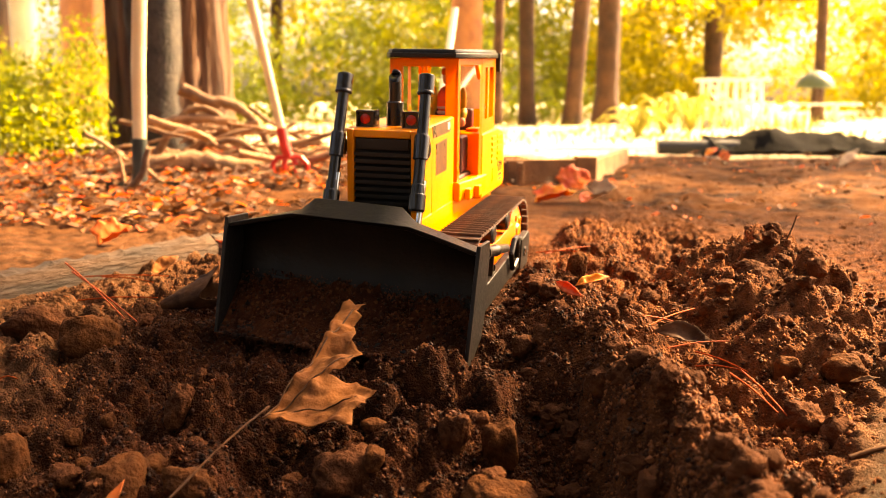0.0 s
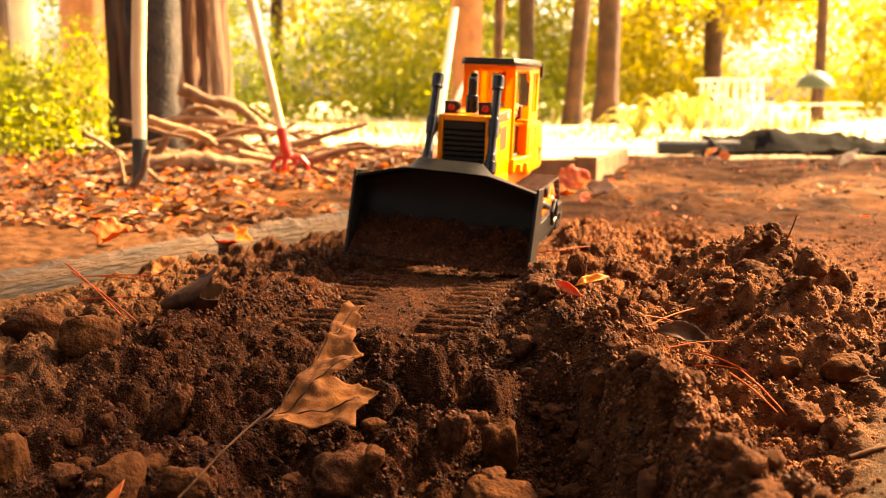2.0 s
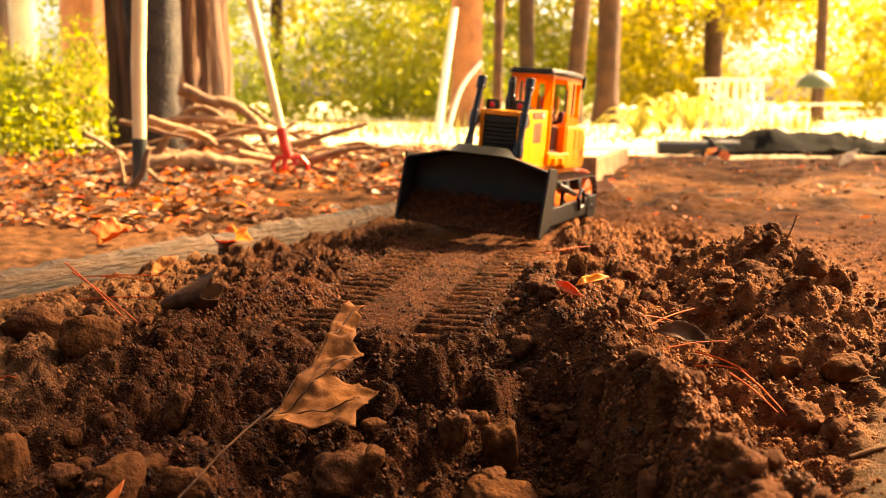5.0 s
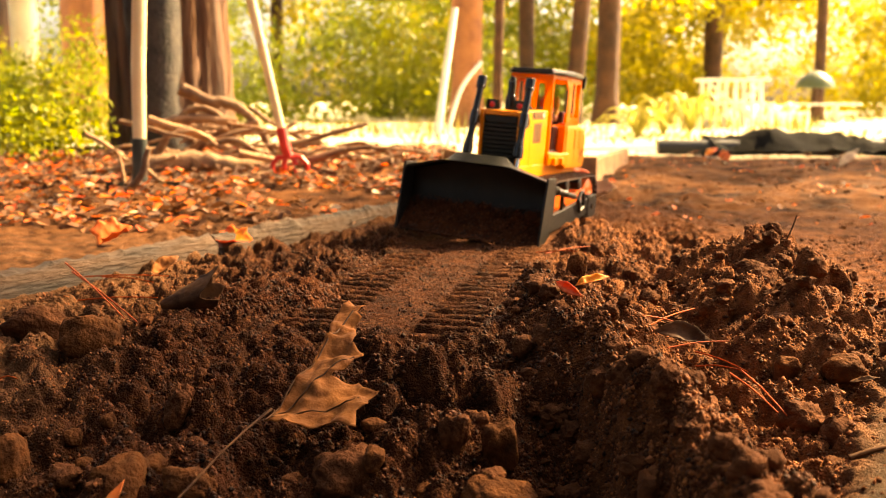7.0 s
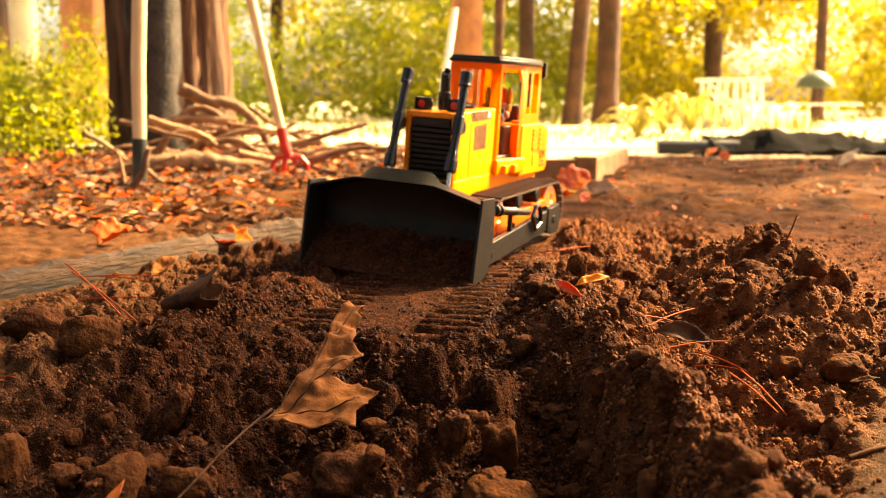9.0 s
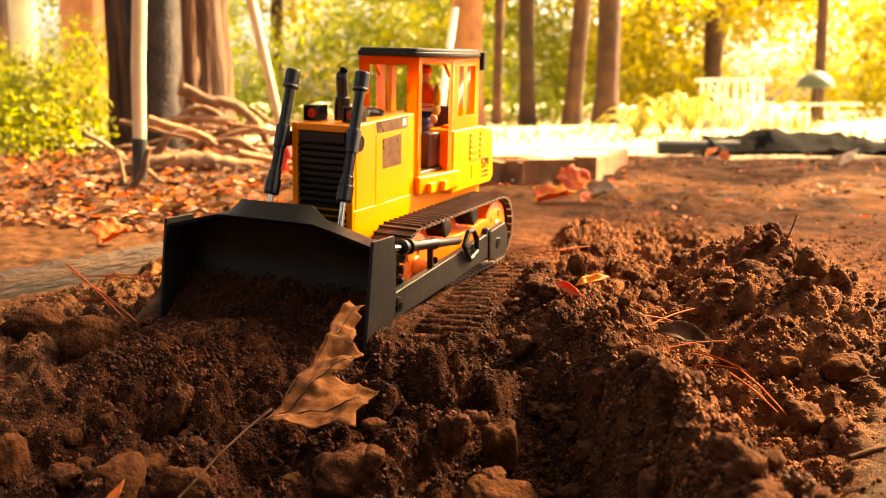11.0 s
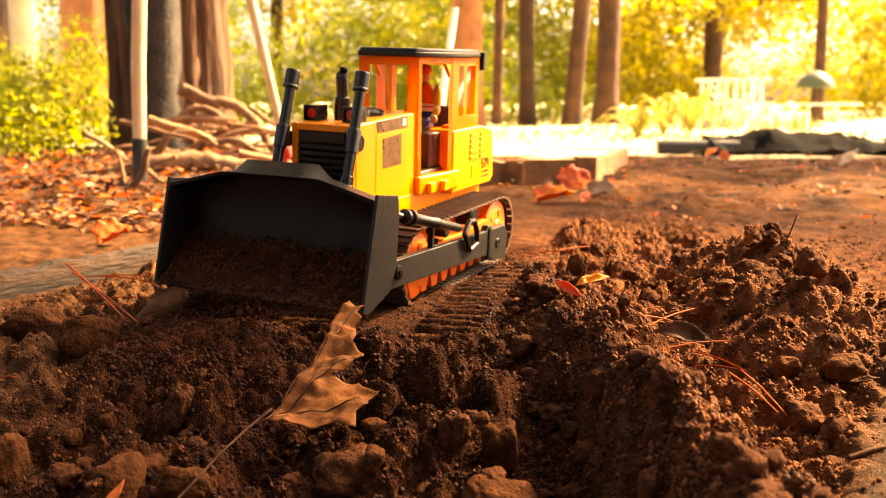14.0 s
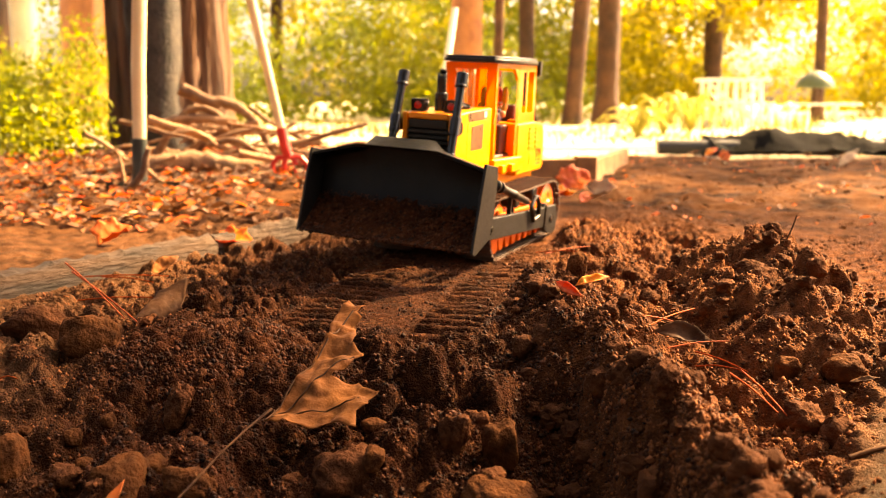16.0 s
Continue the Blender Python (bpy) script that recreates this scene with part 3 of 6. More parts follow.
    for sgn in (1, -1):
        bm = bmesh.new()
        y0, y1 = sorted((sgn * (c_y - 0.004), sgn * (c_y + o)))
        box(bm, c_x - 0.012, c_x - 0.003, y0, y1, 0.222, 0.2445)
        part("rear_lamp", bm, BLACK, roof, "", 0.0008)
    # seat, console and cab floor
    bm = bmesh.new()
    box(bm, -0.13, 0.004, -0.038, 0.038, 0.100, 0.108)
    box(bm, -0.100, -0.030, -0.026, 0.034, 0.108, 0.150)
    box(bm, -0.112, -0.098, -0.024, 0.030, 0.12, 0.178)
    part("seat", bm, SEATRED, dozer, "dark red-brown seat", 0.003)
    for sgn in (1, -1):
        bm = bmesh.new()
        y0, y1 = sorted((sgn * 0.026, sgn * 0.040))
        box(bm, -0.110, -0.080, y0, y1, 0.108, 0.156)
        part("armrest", bm, ORANGE, dozer, "red-orange arm console", 0.002)
    # the driver: a moulded toy figure in one piece
    bm = bmesh.new()

    def blob(c, r, mat, m=None):
        geo = bmesh.ops.create_uvsphere(bm, u_segments=14, v_segments=10, radius=1, matrix=Matrix.Translation(c) @ (m or Matrix()) @ Matrix.Diagonal((*r, 1)))
        for v in geo["verts"]:
            q = v.co - Vector(c)
            v.co = Vector(c) + q * (1 + 0.16 * (1 - max(abs(q.x) / r[0], abs(q.y) / r[1], abs(q.z) / r[2])))
        for f in {f for v in geo["verts"] for f in v.link_faces}:
            f.material_index = mat

    blob((-0.070, 0.008, 0.188), (0.0105, 0.0150, 0.0190), 0)
    blob((-0.070, 0.008, 0.181), (0.0112, 0.0152, 0.0032), 4)
    blob((-0.070, 0.008, 0.175), (0.0112, 0.0150, 0.0030), 4)
    blob((-0.070, 0.008, 0.166), (0.0108, 0.0145, 0.0085), 2)
    blob((-0.068, 0.008, 0.2165), (0.0082, 0.0074, 0.0105), 3)
    blob((-0.068, 0.008, 0.2225), (0.0096, 0.0088, 0.0066), 0)
    for sgn in (1, -1):
        blob((-0.068, 0.008 + sgn * 0.0175, 0.190), (0.0052, 0.0046, 0.0150), 1)
        blob((-0.062, 0.008 + sgn * 0.0195, 0.174), (0.0095, 0.0044, 0.0050), 1, pose(0, 0, 0, 0, 50, 0))
        blob((-0.055, 0.008 + sgn * 0.0195, 0.165), (0.0042, 0.0046, 0.0055), 3)
        blob((-0.056, 0.008 + sgn * 0.0075, 0.159), (0.0200, 0.0072, 0.0082), 2)
        blob((-0.038, 0.008 + sgn * 0.0075, 0.138), (0.0066, 0.0060, 0.0250), 2)
    fig = [material("orange_vest", (0.75, 0.09, 0.015), 0.5), material("yellow_sleeve", (0.42, 0.30, 0.02), 0.5),
           material("blue_trousers", (0.01, 0.015, 0.10), 0.5), material("pale_plastic", (0.62, 0.34, 0.19), 0.5), material("silver_band", (0.65, 0.62, 0.58), 0.35)]
    part("driver_figure", bm, fig, dozer, "small moulded plastic driver doll", angle=60)


def build_blade():
    # curved mouldboard, thick, with the raised middle
    def top(y):
        y = abs(y)
        if y <= 0.0405:
            return 0.1183
        if y <= 0.0543:
            return 0.1183 + (y - 0.0405) / 0.0138 * (0.1063 - 0.1183)
        return 0.1063 + (y - 0.0543) / 0.0604 * (0.0896 - 0.1063)

    ys = [-0.1147, -0.095, -0.075, -0.0543, -0.0405, -0.02, 0, 0.02, 0.0405, 0.0543, 0.075, 0.095, 0.1147]
    bm = bmesh.new()
    rows = []
    for y in ys:
        zt = top(y)
        z_lip = min(0.094, zt - 0.012)
        prof = [(0.264, -0.011), (0.246, -0.001), (0.232, 0.016), (0.223, 0.036), (0.219, 0.058), (0.219, z_lip * 0.85), (0.222, zt - 0.011), (0.228, zt - 0.006), (0.2506, 0.0850 + 0.0150 * min(1.0, (0.1147 - abs(y)) / 0.058))]
        rows.append([bm.verts.new((x, y, z)) for x, z in prof])
    faces = []
    for r0, r1 in zip(rows, rows[1:]):
        for i in range(len(r0) - 1):
            faces.append(bm.faces.new((r0[i], r0[i + 1], r1[i + 1], r1[i])))
    bmesh.ops.recalc_face_normals(bm, faces=bm.faces)
    bmesh.ops.solidify(bm, geom=faces, thickness=0.004)
    blade = part("blade", bm, DUSTY, dozer, "wide black plastic dozer blade, soil stuck inside", 0.0008, 28, 2, PIVOT)

    def sub(name, b, mat, label="", bevel=0.0):
        bmesh.ops.translate(b, verts=b.verts, vec=-PIVOT)
        return part(name, b, mat, blade, label, bevel)

    for sgn in (1, -1):
        bm = bmesh.new()
        prof = [(0.2520, 0.0905), (0.2710, -0.0125), (0.262, -0.0155), (0.222, 0.000), (0.212, 0.02), (0.2095, 0.070), (0.213, 0.088)]
        y0, y1 = sorted((sgn * 0.1147, sgn * 0.1182))
        prism(bm, prof, y0, y1)
        sub("end_plate", bm, SCUFFED, "black blade end plate", 0.0008)
        # push arm with its rear bracket
        bm = bmesh.new()
        y0, y1 = sorted((sgn * 0.0925, sgn * 0.1015))
        prism(bm, [(0.212, 0.021), (-0.055, 0.030), (-0.060, 0.036), (-0.070, 0.036), (-0.072, 0.031), (-0.118, 0.033), (-0.128, 0.02), (-0.124, -0.010), (-0.085, -0.010), (-0.06, 0.000), (0.212, -0.006)], y0, y1)
        arm = sub("push_arm", bm, SCUFFED, "long black push arm", 0.0012)
        bm = bmesh.new()
        y0, y1 = sorted((sgn * 0.1016, sgn * 0.1030))
        prism(bm, [(-0.060, 0.033), (-0.066, 0.033), (-0.066, -0.006), (-0.060, -0.004)], y0, y1)
        sub("arm_rib", bm, DUSTY, "", 0.0004)
        bm = bmesh.new()
        tube(bm, [(-0.093, sgn * 0.1012, 0.012), (-0.093, sgn * 0.1032, 0.012)], 0.0062, 16)
        sub("rear_pin", bm, GLOSS, "", 0.0006)
        bm = bmesh.new()
        tube(bm, [(0.178, sgn * 0.1012, 0.010), (0.178, sgn * 0.1050, 0.010), (0.178, sgn * 0.1055, 0.010)], [0.0072, 0.0072, 0.005], 18)
        tube(bm, [(0.178, sgn * 0.1055, 0.010), (0.178, sgn * 0.1066, 0.010)], 0.0035, 12)
        sub("front_bolt", bm, DUSTY, "round pivot bolt", 0.0004)
        # bracket standing on the arm
        bm = bmesh.new()
        y0, y1 = sorted((sgn * 0.094, sgn * 0.100))
        box(bm, 0.091, 0.096, y0, y1, 0.024, 0.054)
        box(bm, 0.080, 0.091, y0, y1, 0.024, 0.0275)
        box(bm, 0.080, 0.083, y0, y1, 0.0275, 0.034)
        sub("bracket", bm, BLACK, "", 0.0006)
        # brace cylinder
        p0, p1 = (0.212, sgn * 0.1, 0.072), (0.024, sgn * 0.1, 0.040)
        bm = bmesh.new()
        path, rad = along(p0, p1, [(0.0, 0.0032), (0.3, 0.0032)])
        tube(bm, path, rad, 14)
        sub("brace_rod", bm, CHROME, "bare metal rod")
        bm = bmesh.new()
        path, rad = along(p0, p1, [(0.24, 0.0050), (0.25, 0.0075), (0.28, 0.0075), (0.285, 0.0052), (0.31, 0.0052), (0.315, 0.0082), (0.345, 0.0082), (0.35, 0.0056), (0.62, 0.0054), (0.63, 0.0064), (0.66, 0.0064), (0.67, 0.0050), (0.97, 0.0048), (1.0, 0.0035)])
        tube(bm, path, rad, 18)
        sub("brace_cylinder", bm, BLACK, "black brace cylinder", 0.0004)
        bm = bmesh.new()
        tube(bm, [(0.206, sgn * 0.0915, 0.0715), (0.206, sgn * 0.109, 0.0715)], 0.0085, 18)
        sub("brace_eye", bm, GLOSS, "", 0.0006)
        # hexagonal ring on the arm
        ring = [(0.022, 0.034), (0.010, 0.047), (-0.004, 0.047), (-0.014, 0.034), (-0.016, 0.020), (0.006, 0.014)]
        bm = bmesh.new()
        y = sgn * 0.1052
        path = [(x, y, z) for x, z in ring]
        path = path + path[:2]
        tube(bm, path, 0.0033, 10)
        sub("ring_bracket", bm, BLACK, "open black ring bracket")
        # lift rod, rising into the lift cylinder
        bm = bmesh.new()
        tube(bm, [(0.171, sgn * 0.0425, 0.128), (0.207, sgn * 0.0443, 0.012)], 0.0031, 14)
        tube(bm, [(0.204, sgn * 0.0443, 0.010), (0.226, sgn * 0.0443, 0.010)], 0.005, 10)
        sub("lift_rod", bm, CHROME, "bare metal lift rod")
    # worn cutting edge
    bm = bmesh.new()
    prism(bm, [(0.2655, -0.0125), (0.2668, -0.0105), (0.2575, -0.0055), (0.2560, -0.0070)], -0.1146, 0.1146)
    sub("cutting_edge", bm, WORNEDGE, "scuffed brown cutting edge", 0.0003)
    # soil stuck in the blade: an uneven crust with crumbs
    r = random.Random(9)
    bm = bmesh.new()
    n, m = 150, 26
    grid = []

    def face_x(z):
        return 0.2665 - 0.046 * min(1, max(0, (z + 0.011) / 0.06)) ** 0.55

    for i in range(n + 1):
        y = -0.1135 + 0.227 * i / n
        hgt = 0.046 + 0.012 * noise.noise((y * 30, 1.3, 0)) + 0.008 * noise.noise((y * 90, 4.3, 0)) + 0.004 * noise.noise((y * 260, 4.3, 0))
        col = []
        for j in range(m + 1):
            s = j / m
            z = max(-0.0125 + hgt * s, -0.010)
            lumps = 0.0075 * (0.5 - abs(noise.noise((y * 70, z * 70, 2)))) + 0.0045 * (0.4 - abs(noise.noise((y * 190, z * 190, 5)))) + 0.0018 * noise.noise((y * 600, z * 600, 8))
            bulge = 0.008 * (1 - s) + lumps * (1 - 0.5 * s)
            col.append(bm.verts.new((face_x(z) + (max(0.0006, bulge) if j < m else 0), y, z)))
        grid.append(col)
    for a, b in zip(grid, grid[1:]):
        for j in range(m):
            bm.faces.new((a[j], a[j + 1], b[j + 1], b[j]))
    sub("stuck_soil", bm, SOIL, "dark crumbly soil clinging to the blade")
    rr = np.random.RandomState(6)
    k = 7000
    y = rr.uniform(-0.112, 0.112, k)
    s = rr.random_sample(k) ** 1.3
    z = -0.012 + 0.052 * s
    x = np.array([face_x(v) for v in z]) + 0.0075 * (1 - s) + rr.uniform(-0.001, 0.002, k)
    size = (0.0006 + 0.0024 * rr.random_sample(k) ** 3) * (1 - 0.4 * s)
    ob = new("crumb_layer", crumb_mesh("crumb_layer", np.stack([x, y, z], 1) - np.array(PIVOT)[None], size, 7, CRUMB))
    ob.parent = blade
    ob["label"] = "loose soil crumbs on the blade"
    return blade


def build_lift_cylinders():
    for sgn in (1, -1):
        p0, p1 = (0.1395, sgn * 0.041, 0.2235), (0.1805, sgn * 0.043, 0.0990)
        bm = bmesh.new()
        stops = [(0.0, 0.0066), (0.008, 0.0078), (0.125, 0.0078), (0.13, 0.0084), (0.145, 0.0084), (0.15, 0.0054), (0.44, 0.0054), (0.445, 0.0070), (0.46, 0.0074), (0.60, 0.0070), (0.62, 0.0074), (0.625, 0.0054), (0.80, 0.0054), (0.805, 0.0066), (0.87, 0.0066), (0.875, 0.0080), (0.985, 0.0080), (1.0, 0.0066)]
        path, rad = along(p0, p1, stops)
        tube(bm, path, rad, 22)
        lift = part("lift_cylinder", bm, GLOSS, dozer, "glossy black upright lift cylinder", 0.0004)
        bm = bmesh.new()
        mid = Vector(p0).lerp(Vector(p1), 0.55)
        tube(bm, [(mid.x - 0.006, sgn * 0.0364, mid.z), (mid.x - 0.006, sgn * 0.048, mid.z)], 0.0085, 18)
        part("trunnion", bm, GLOSS, lift, "", 0.0008)


# ---- the tracks ----
FRONT, REAR, RAD, MIDZ = 0.098, -0.137, 0.0435, 0.0215
BELT = 2 * (FRONT - REAR) + 2 * math.pi * RAD
LINKS = 64


def belt_pose(s, y):
    """The place and turn of a link, s metres along the belt from the front of the lower run."""
    s = s % BELT
    run = FRONT - REAR
    if s < run:
        return pose(FRONT - s, y, MIDZ - RAD, 0, 180, 0)
    s -= run
    if s < math.pi * RAD:
        a = s / RAD
        return pose(REAR - RAD * math.sin(a), y, MIDZ - RAD * math.cos(a), 0, 180 + math.degrees(a), 0)
    s -= math.pi * RAD
    if s < run:
        return pose(REAR + s, y, MIDZ + RAD, 0, 0, 0)
    s -= run
    a = s / RAD
    return pose(FRONT + RAD * math.sin(a), y, MIDZ + RAD * math.cos(a), 0, math.degrees(a), 0)


track_links, track_wheels = [], []


def build_tracks():
    b = bmesh.new()
    box(b, -0.0045, 0.0045, -0.0225, 0.0225, -0.0036, -0.0010)
    box(b, -0.0056, 0.0056, 0.0125, 0.0160, -0.0052, -0.0036)
    box(b, -0.0056, 0.0056, -0.0160, -0.0125, -0.0052, -0.0036)
    prism(b, [(-0.0048, -0.0010), (-0.0036, 0.0018), (-0.0022, 0.0018), (-0.0016, -0.0010)], -0.0225, 0.0225)
    link0 = part("track_link", b, RUBBER, dozer)
    me = link0.data
    me.name = "track_link"
    for sgn in (1, -1):
        y = sgn * 0.0665
        for i in range(LINKS):
            ob = link0 if (i == 0 and sgn == 1) else new("track_link", me)
            ob.parent = dozer
            ob.matrix_basis = belt_pose(i * BELT / LINKS, y)
            track_links.append((ob, i * BELT / LINKS, y))
        # roller frame with its row of guards
        bm = bmesh.new()
        pro = [(0.098, 0.030), (0.090, 0.040), (-0.02, 0.036), (-0.10, 0.040), (-0.125, 0.030), (-0.125, 0.010)]
        lower = []
        for k in range(9):
            xx = -0.118 + k * 0.0265
            lower = lower + [(xx, 0.004), (xx + 0.006, -0.0105), (xx + 0.018, -0.0105), (xx + 0.0235, 0.004)]
        prism(bm, [p for p in pro] + [p for p in lower if p[0] < 0.118] + [(0.122, 0.010)], *sorted((sgn * 0.056, sgn * 0.0835)))
        part("roller_frame", bm, ORANGE, dozer, "orange plastic track roller frame", 0.001)
        bm = bmesh.new()
        prism(bm, [(0.07, 0.030), (0.055, 0.056), (-0.055, 0.056), (-0.075, 0.030)], *sorted((sgn * 0.052, sgn * 0.066)))
        part("track_guard", bm, ORANGE, dozer, "orange inner track guard", 0.002)
        for cx, teeth in ((FRONT, 0), (REAR, 14)):
            bm = bmesh.new()
            tube(bm, [(0, -0.016, 0), (0, -0.013, 0), (0, 0.013, 0), (0, 0.0155, 0)], [0.030, 0.0365, 0.0365, 0.030], 32)
            tube(bm, [(0, sgn * 0.0155, 0), (0, sgn * 0.0185, 0)], [0.012, 0.010], 18)
            for k in range(5):
                a = 2 * math.pi * k / 5
                tube(bm, [(0.021 * math.cos(a), sgn * 0.0155, 0.021 * math.sin(a)), (0.021 * math.cos(a), sgn * 0.0172, 0.021 * math.sin(a))], [0.0052, 0.0045], 12)
            for k in range(teeth):
                a = 2 * math.pi * k / teeth
                box(bm, 0.0365, 0.0395, -0.004, 0.004, -0.002, 0.002, pose(0, 0, 0, 0, math.degrees(a), 0))
            w = part("sprocket" if teeth else "idler_wheel", bm, ORANGE, dozer, "orange drive sprocket" if teeth else "orange front idler wheel", 0.0006)
            w.matrix_basis = pose(cx, y, MIDZ)
            track_wheels.append((w, cx, y))
        for k in range(2):
            bm = bmesh.new()
            xx = 0.03 - k * 0.08
            tube(bm, [(xx, sgn * 0.058, 0.052), (xx, sgn * 0.060, 0.052), (xx, sgn * 0.086, 0.052), (xx, sgn * 0.088, 0.052)], [0.009, 0.0115, 0.0115, 0.009], 22)
            part("carrier_roller", bm, BLACK, dozer, "black carrier roller", 0.0005)


build_body()
build_cab()
blade = build_blade()
build_lift_cylinders()
build_tracks()


# ---- the woods behind ----
def trunk(name, label, x, y, r0, r1, height, mat, lean=(0.0, 0.0), seed=1, seg=26, ridge=0.10, flare=0.35):
    """A tapered, furrowed trunk that flares at its foot."""
    tree = new(name)
    tree.location = (x, y, 0)
    tagged(tree, label, "tree")
    verts, faces = [], []
    rings = 26
    for i in range(rings):
        t = (i / (rings - 1)) ** 1.3
        z = -0.15 + (height + 0.15) * t
        r = r0 + (r1 - r0) * t + r0 * flare * math.exp(-max(0, z) / (r0 * 1.3))
        for j in range(seg):
            a = 2 * math.pi * j / seg
            k = 1 + ridge * noise.noise((math.cos(a) * 3.1 + seed, math.sin(a) * 3.1, z * 0.9)) + ridge * 1.8 * (0.3 - abs(noise.noise((math.cos(a) * 13 + seed, math.sin(a) * 13, z * 1.1))))
            verts.append((lean[0] * z + r * k * math.cos(a), lean[1] * z + r * k * math.sin(a), z))
    for i in range(rings - 1):
        for j in range(seg):
            faces.append((i * seg + j, i * seg + (j + 1) % seg, (i + 1) * seg + (j + 1) % seg, (i + 1) * seg + j))
    ob = new("trunk", mesh_of("trunk", verts, faces, mat, True))
    ob.parent = tree
    return tree


def leaf_cloud(name, centres, count, size, mat, seed, parent=None, flat=0.5):
    """Many small folded leaves scattered in soft clumps: centres are (x, y, z, radius x, y, z)."""
    r = np.random.RandomState(seed)
    n = count
    cs = np.array(centres)
    w = cs[:, 3] * cs[:, 4] * cs[:, 5]
    pick = r.choice(len(cs), n, p=w / w.sum())
    d = r.normal(size=(n, 3))
    d /= np.linalg.norm(d, axis=1)[:, None]
    d *= (r.random_sample(n) ** 0.45)[:, None]
    pos = cs[pick, :3] + d * cs[pick, 3:6]
    # holes: thin by a coarse pattern
    keep = lattice_noise(pos[:, 0] + pos[:, 2] * 0.7, pos[:, 1] + pos[:, 2], 0.55, seed + 7) > -0.35
    pos = pos[keep]
    n = len(pos)
    u = r.normal(size=(n, 3))
    u /= np.linalg.norm(u, axis=1)[:, None]
    v = np.cross(u, r.normal(size=(n, 3)))
    v /= np.linalg.norm(v, axis=1)[:, None]
    nn = np.cross(u, v)
    s = (size * r.uniform(0.6, 1.4, n))[:, None]
    a, b = pos - u * s, pos + u * s
    c, e = pos + v * s * 0.42 + nn * s * 0.15, pos - v * s * 0.42 + nn * s * 0.15
    V = np.stack([a, c, b, e], 1).reshape(-1, 3)
    F = np.arange(4 * n).reshape(-1, 4)
    tri = np.concatenate([F[:, [0, 1, 2]], F[:, [0, 2, 3]]], 0)
    me = bpy.data.meshes.new(name)
    me.vertices.add(len(V))
    me.vertices.foreach_set("co", V.ravel())
    me.loops.add(tri.size)
    me.loops.foreach_set("vertex_index", tri.ravel())
    me.polygons.add(len(tri))
    me.polygons.foreach_set("loop_start", np.arange(0, tri.size, 3))
    me.polygons.foreach_set("loop_total", np.full(len(tri), 3))
    me.materials.append(mat)
    me.update(calc_edges=True)
    ob = new(name, me)
    if parent is not None:
        ob.parent = parent
        ob.matrix_parent_inverse = parent.matrix_basis.inverted()
    return ob


def at(u, d, z=0.0):
    """A place d metres away, u across the picture's middle line per metre of distance."""
    return (u * d, d, z)


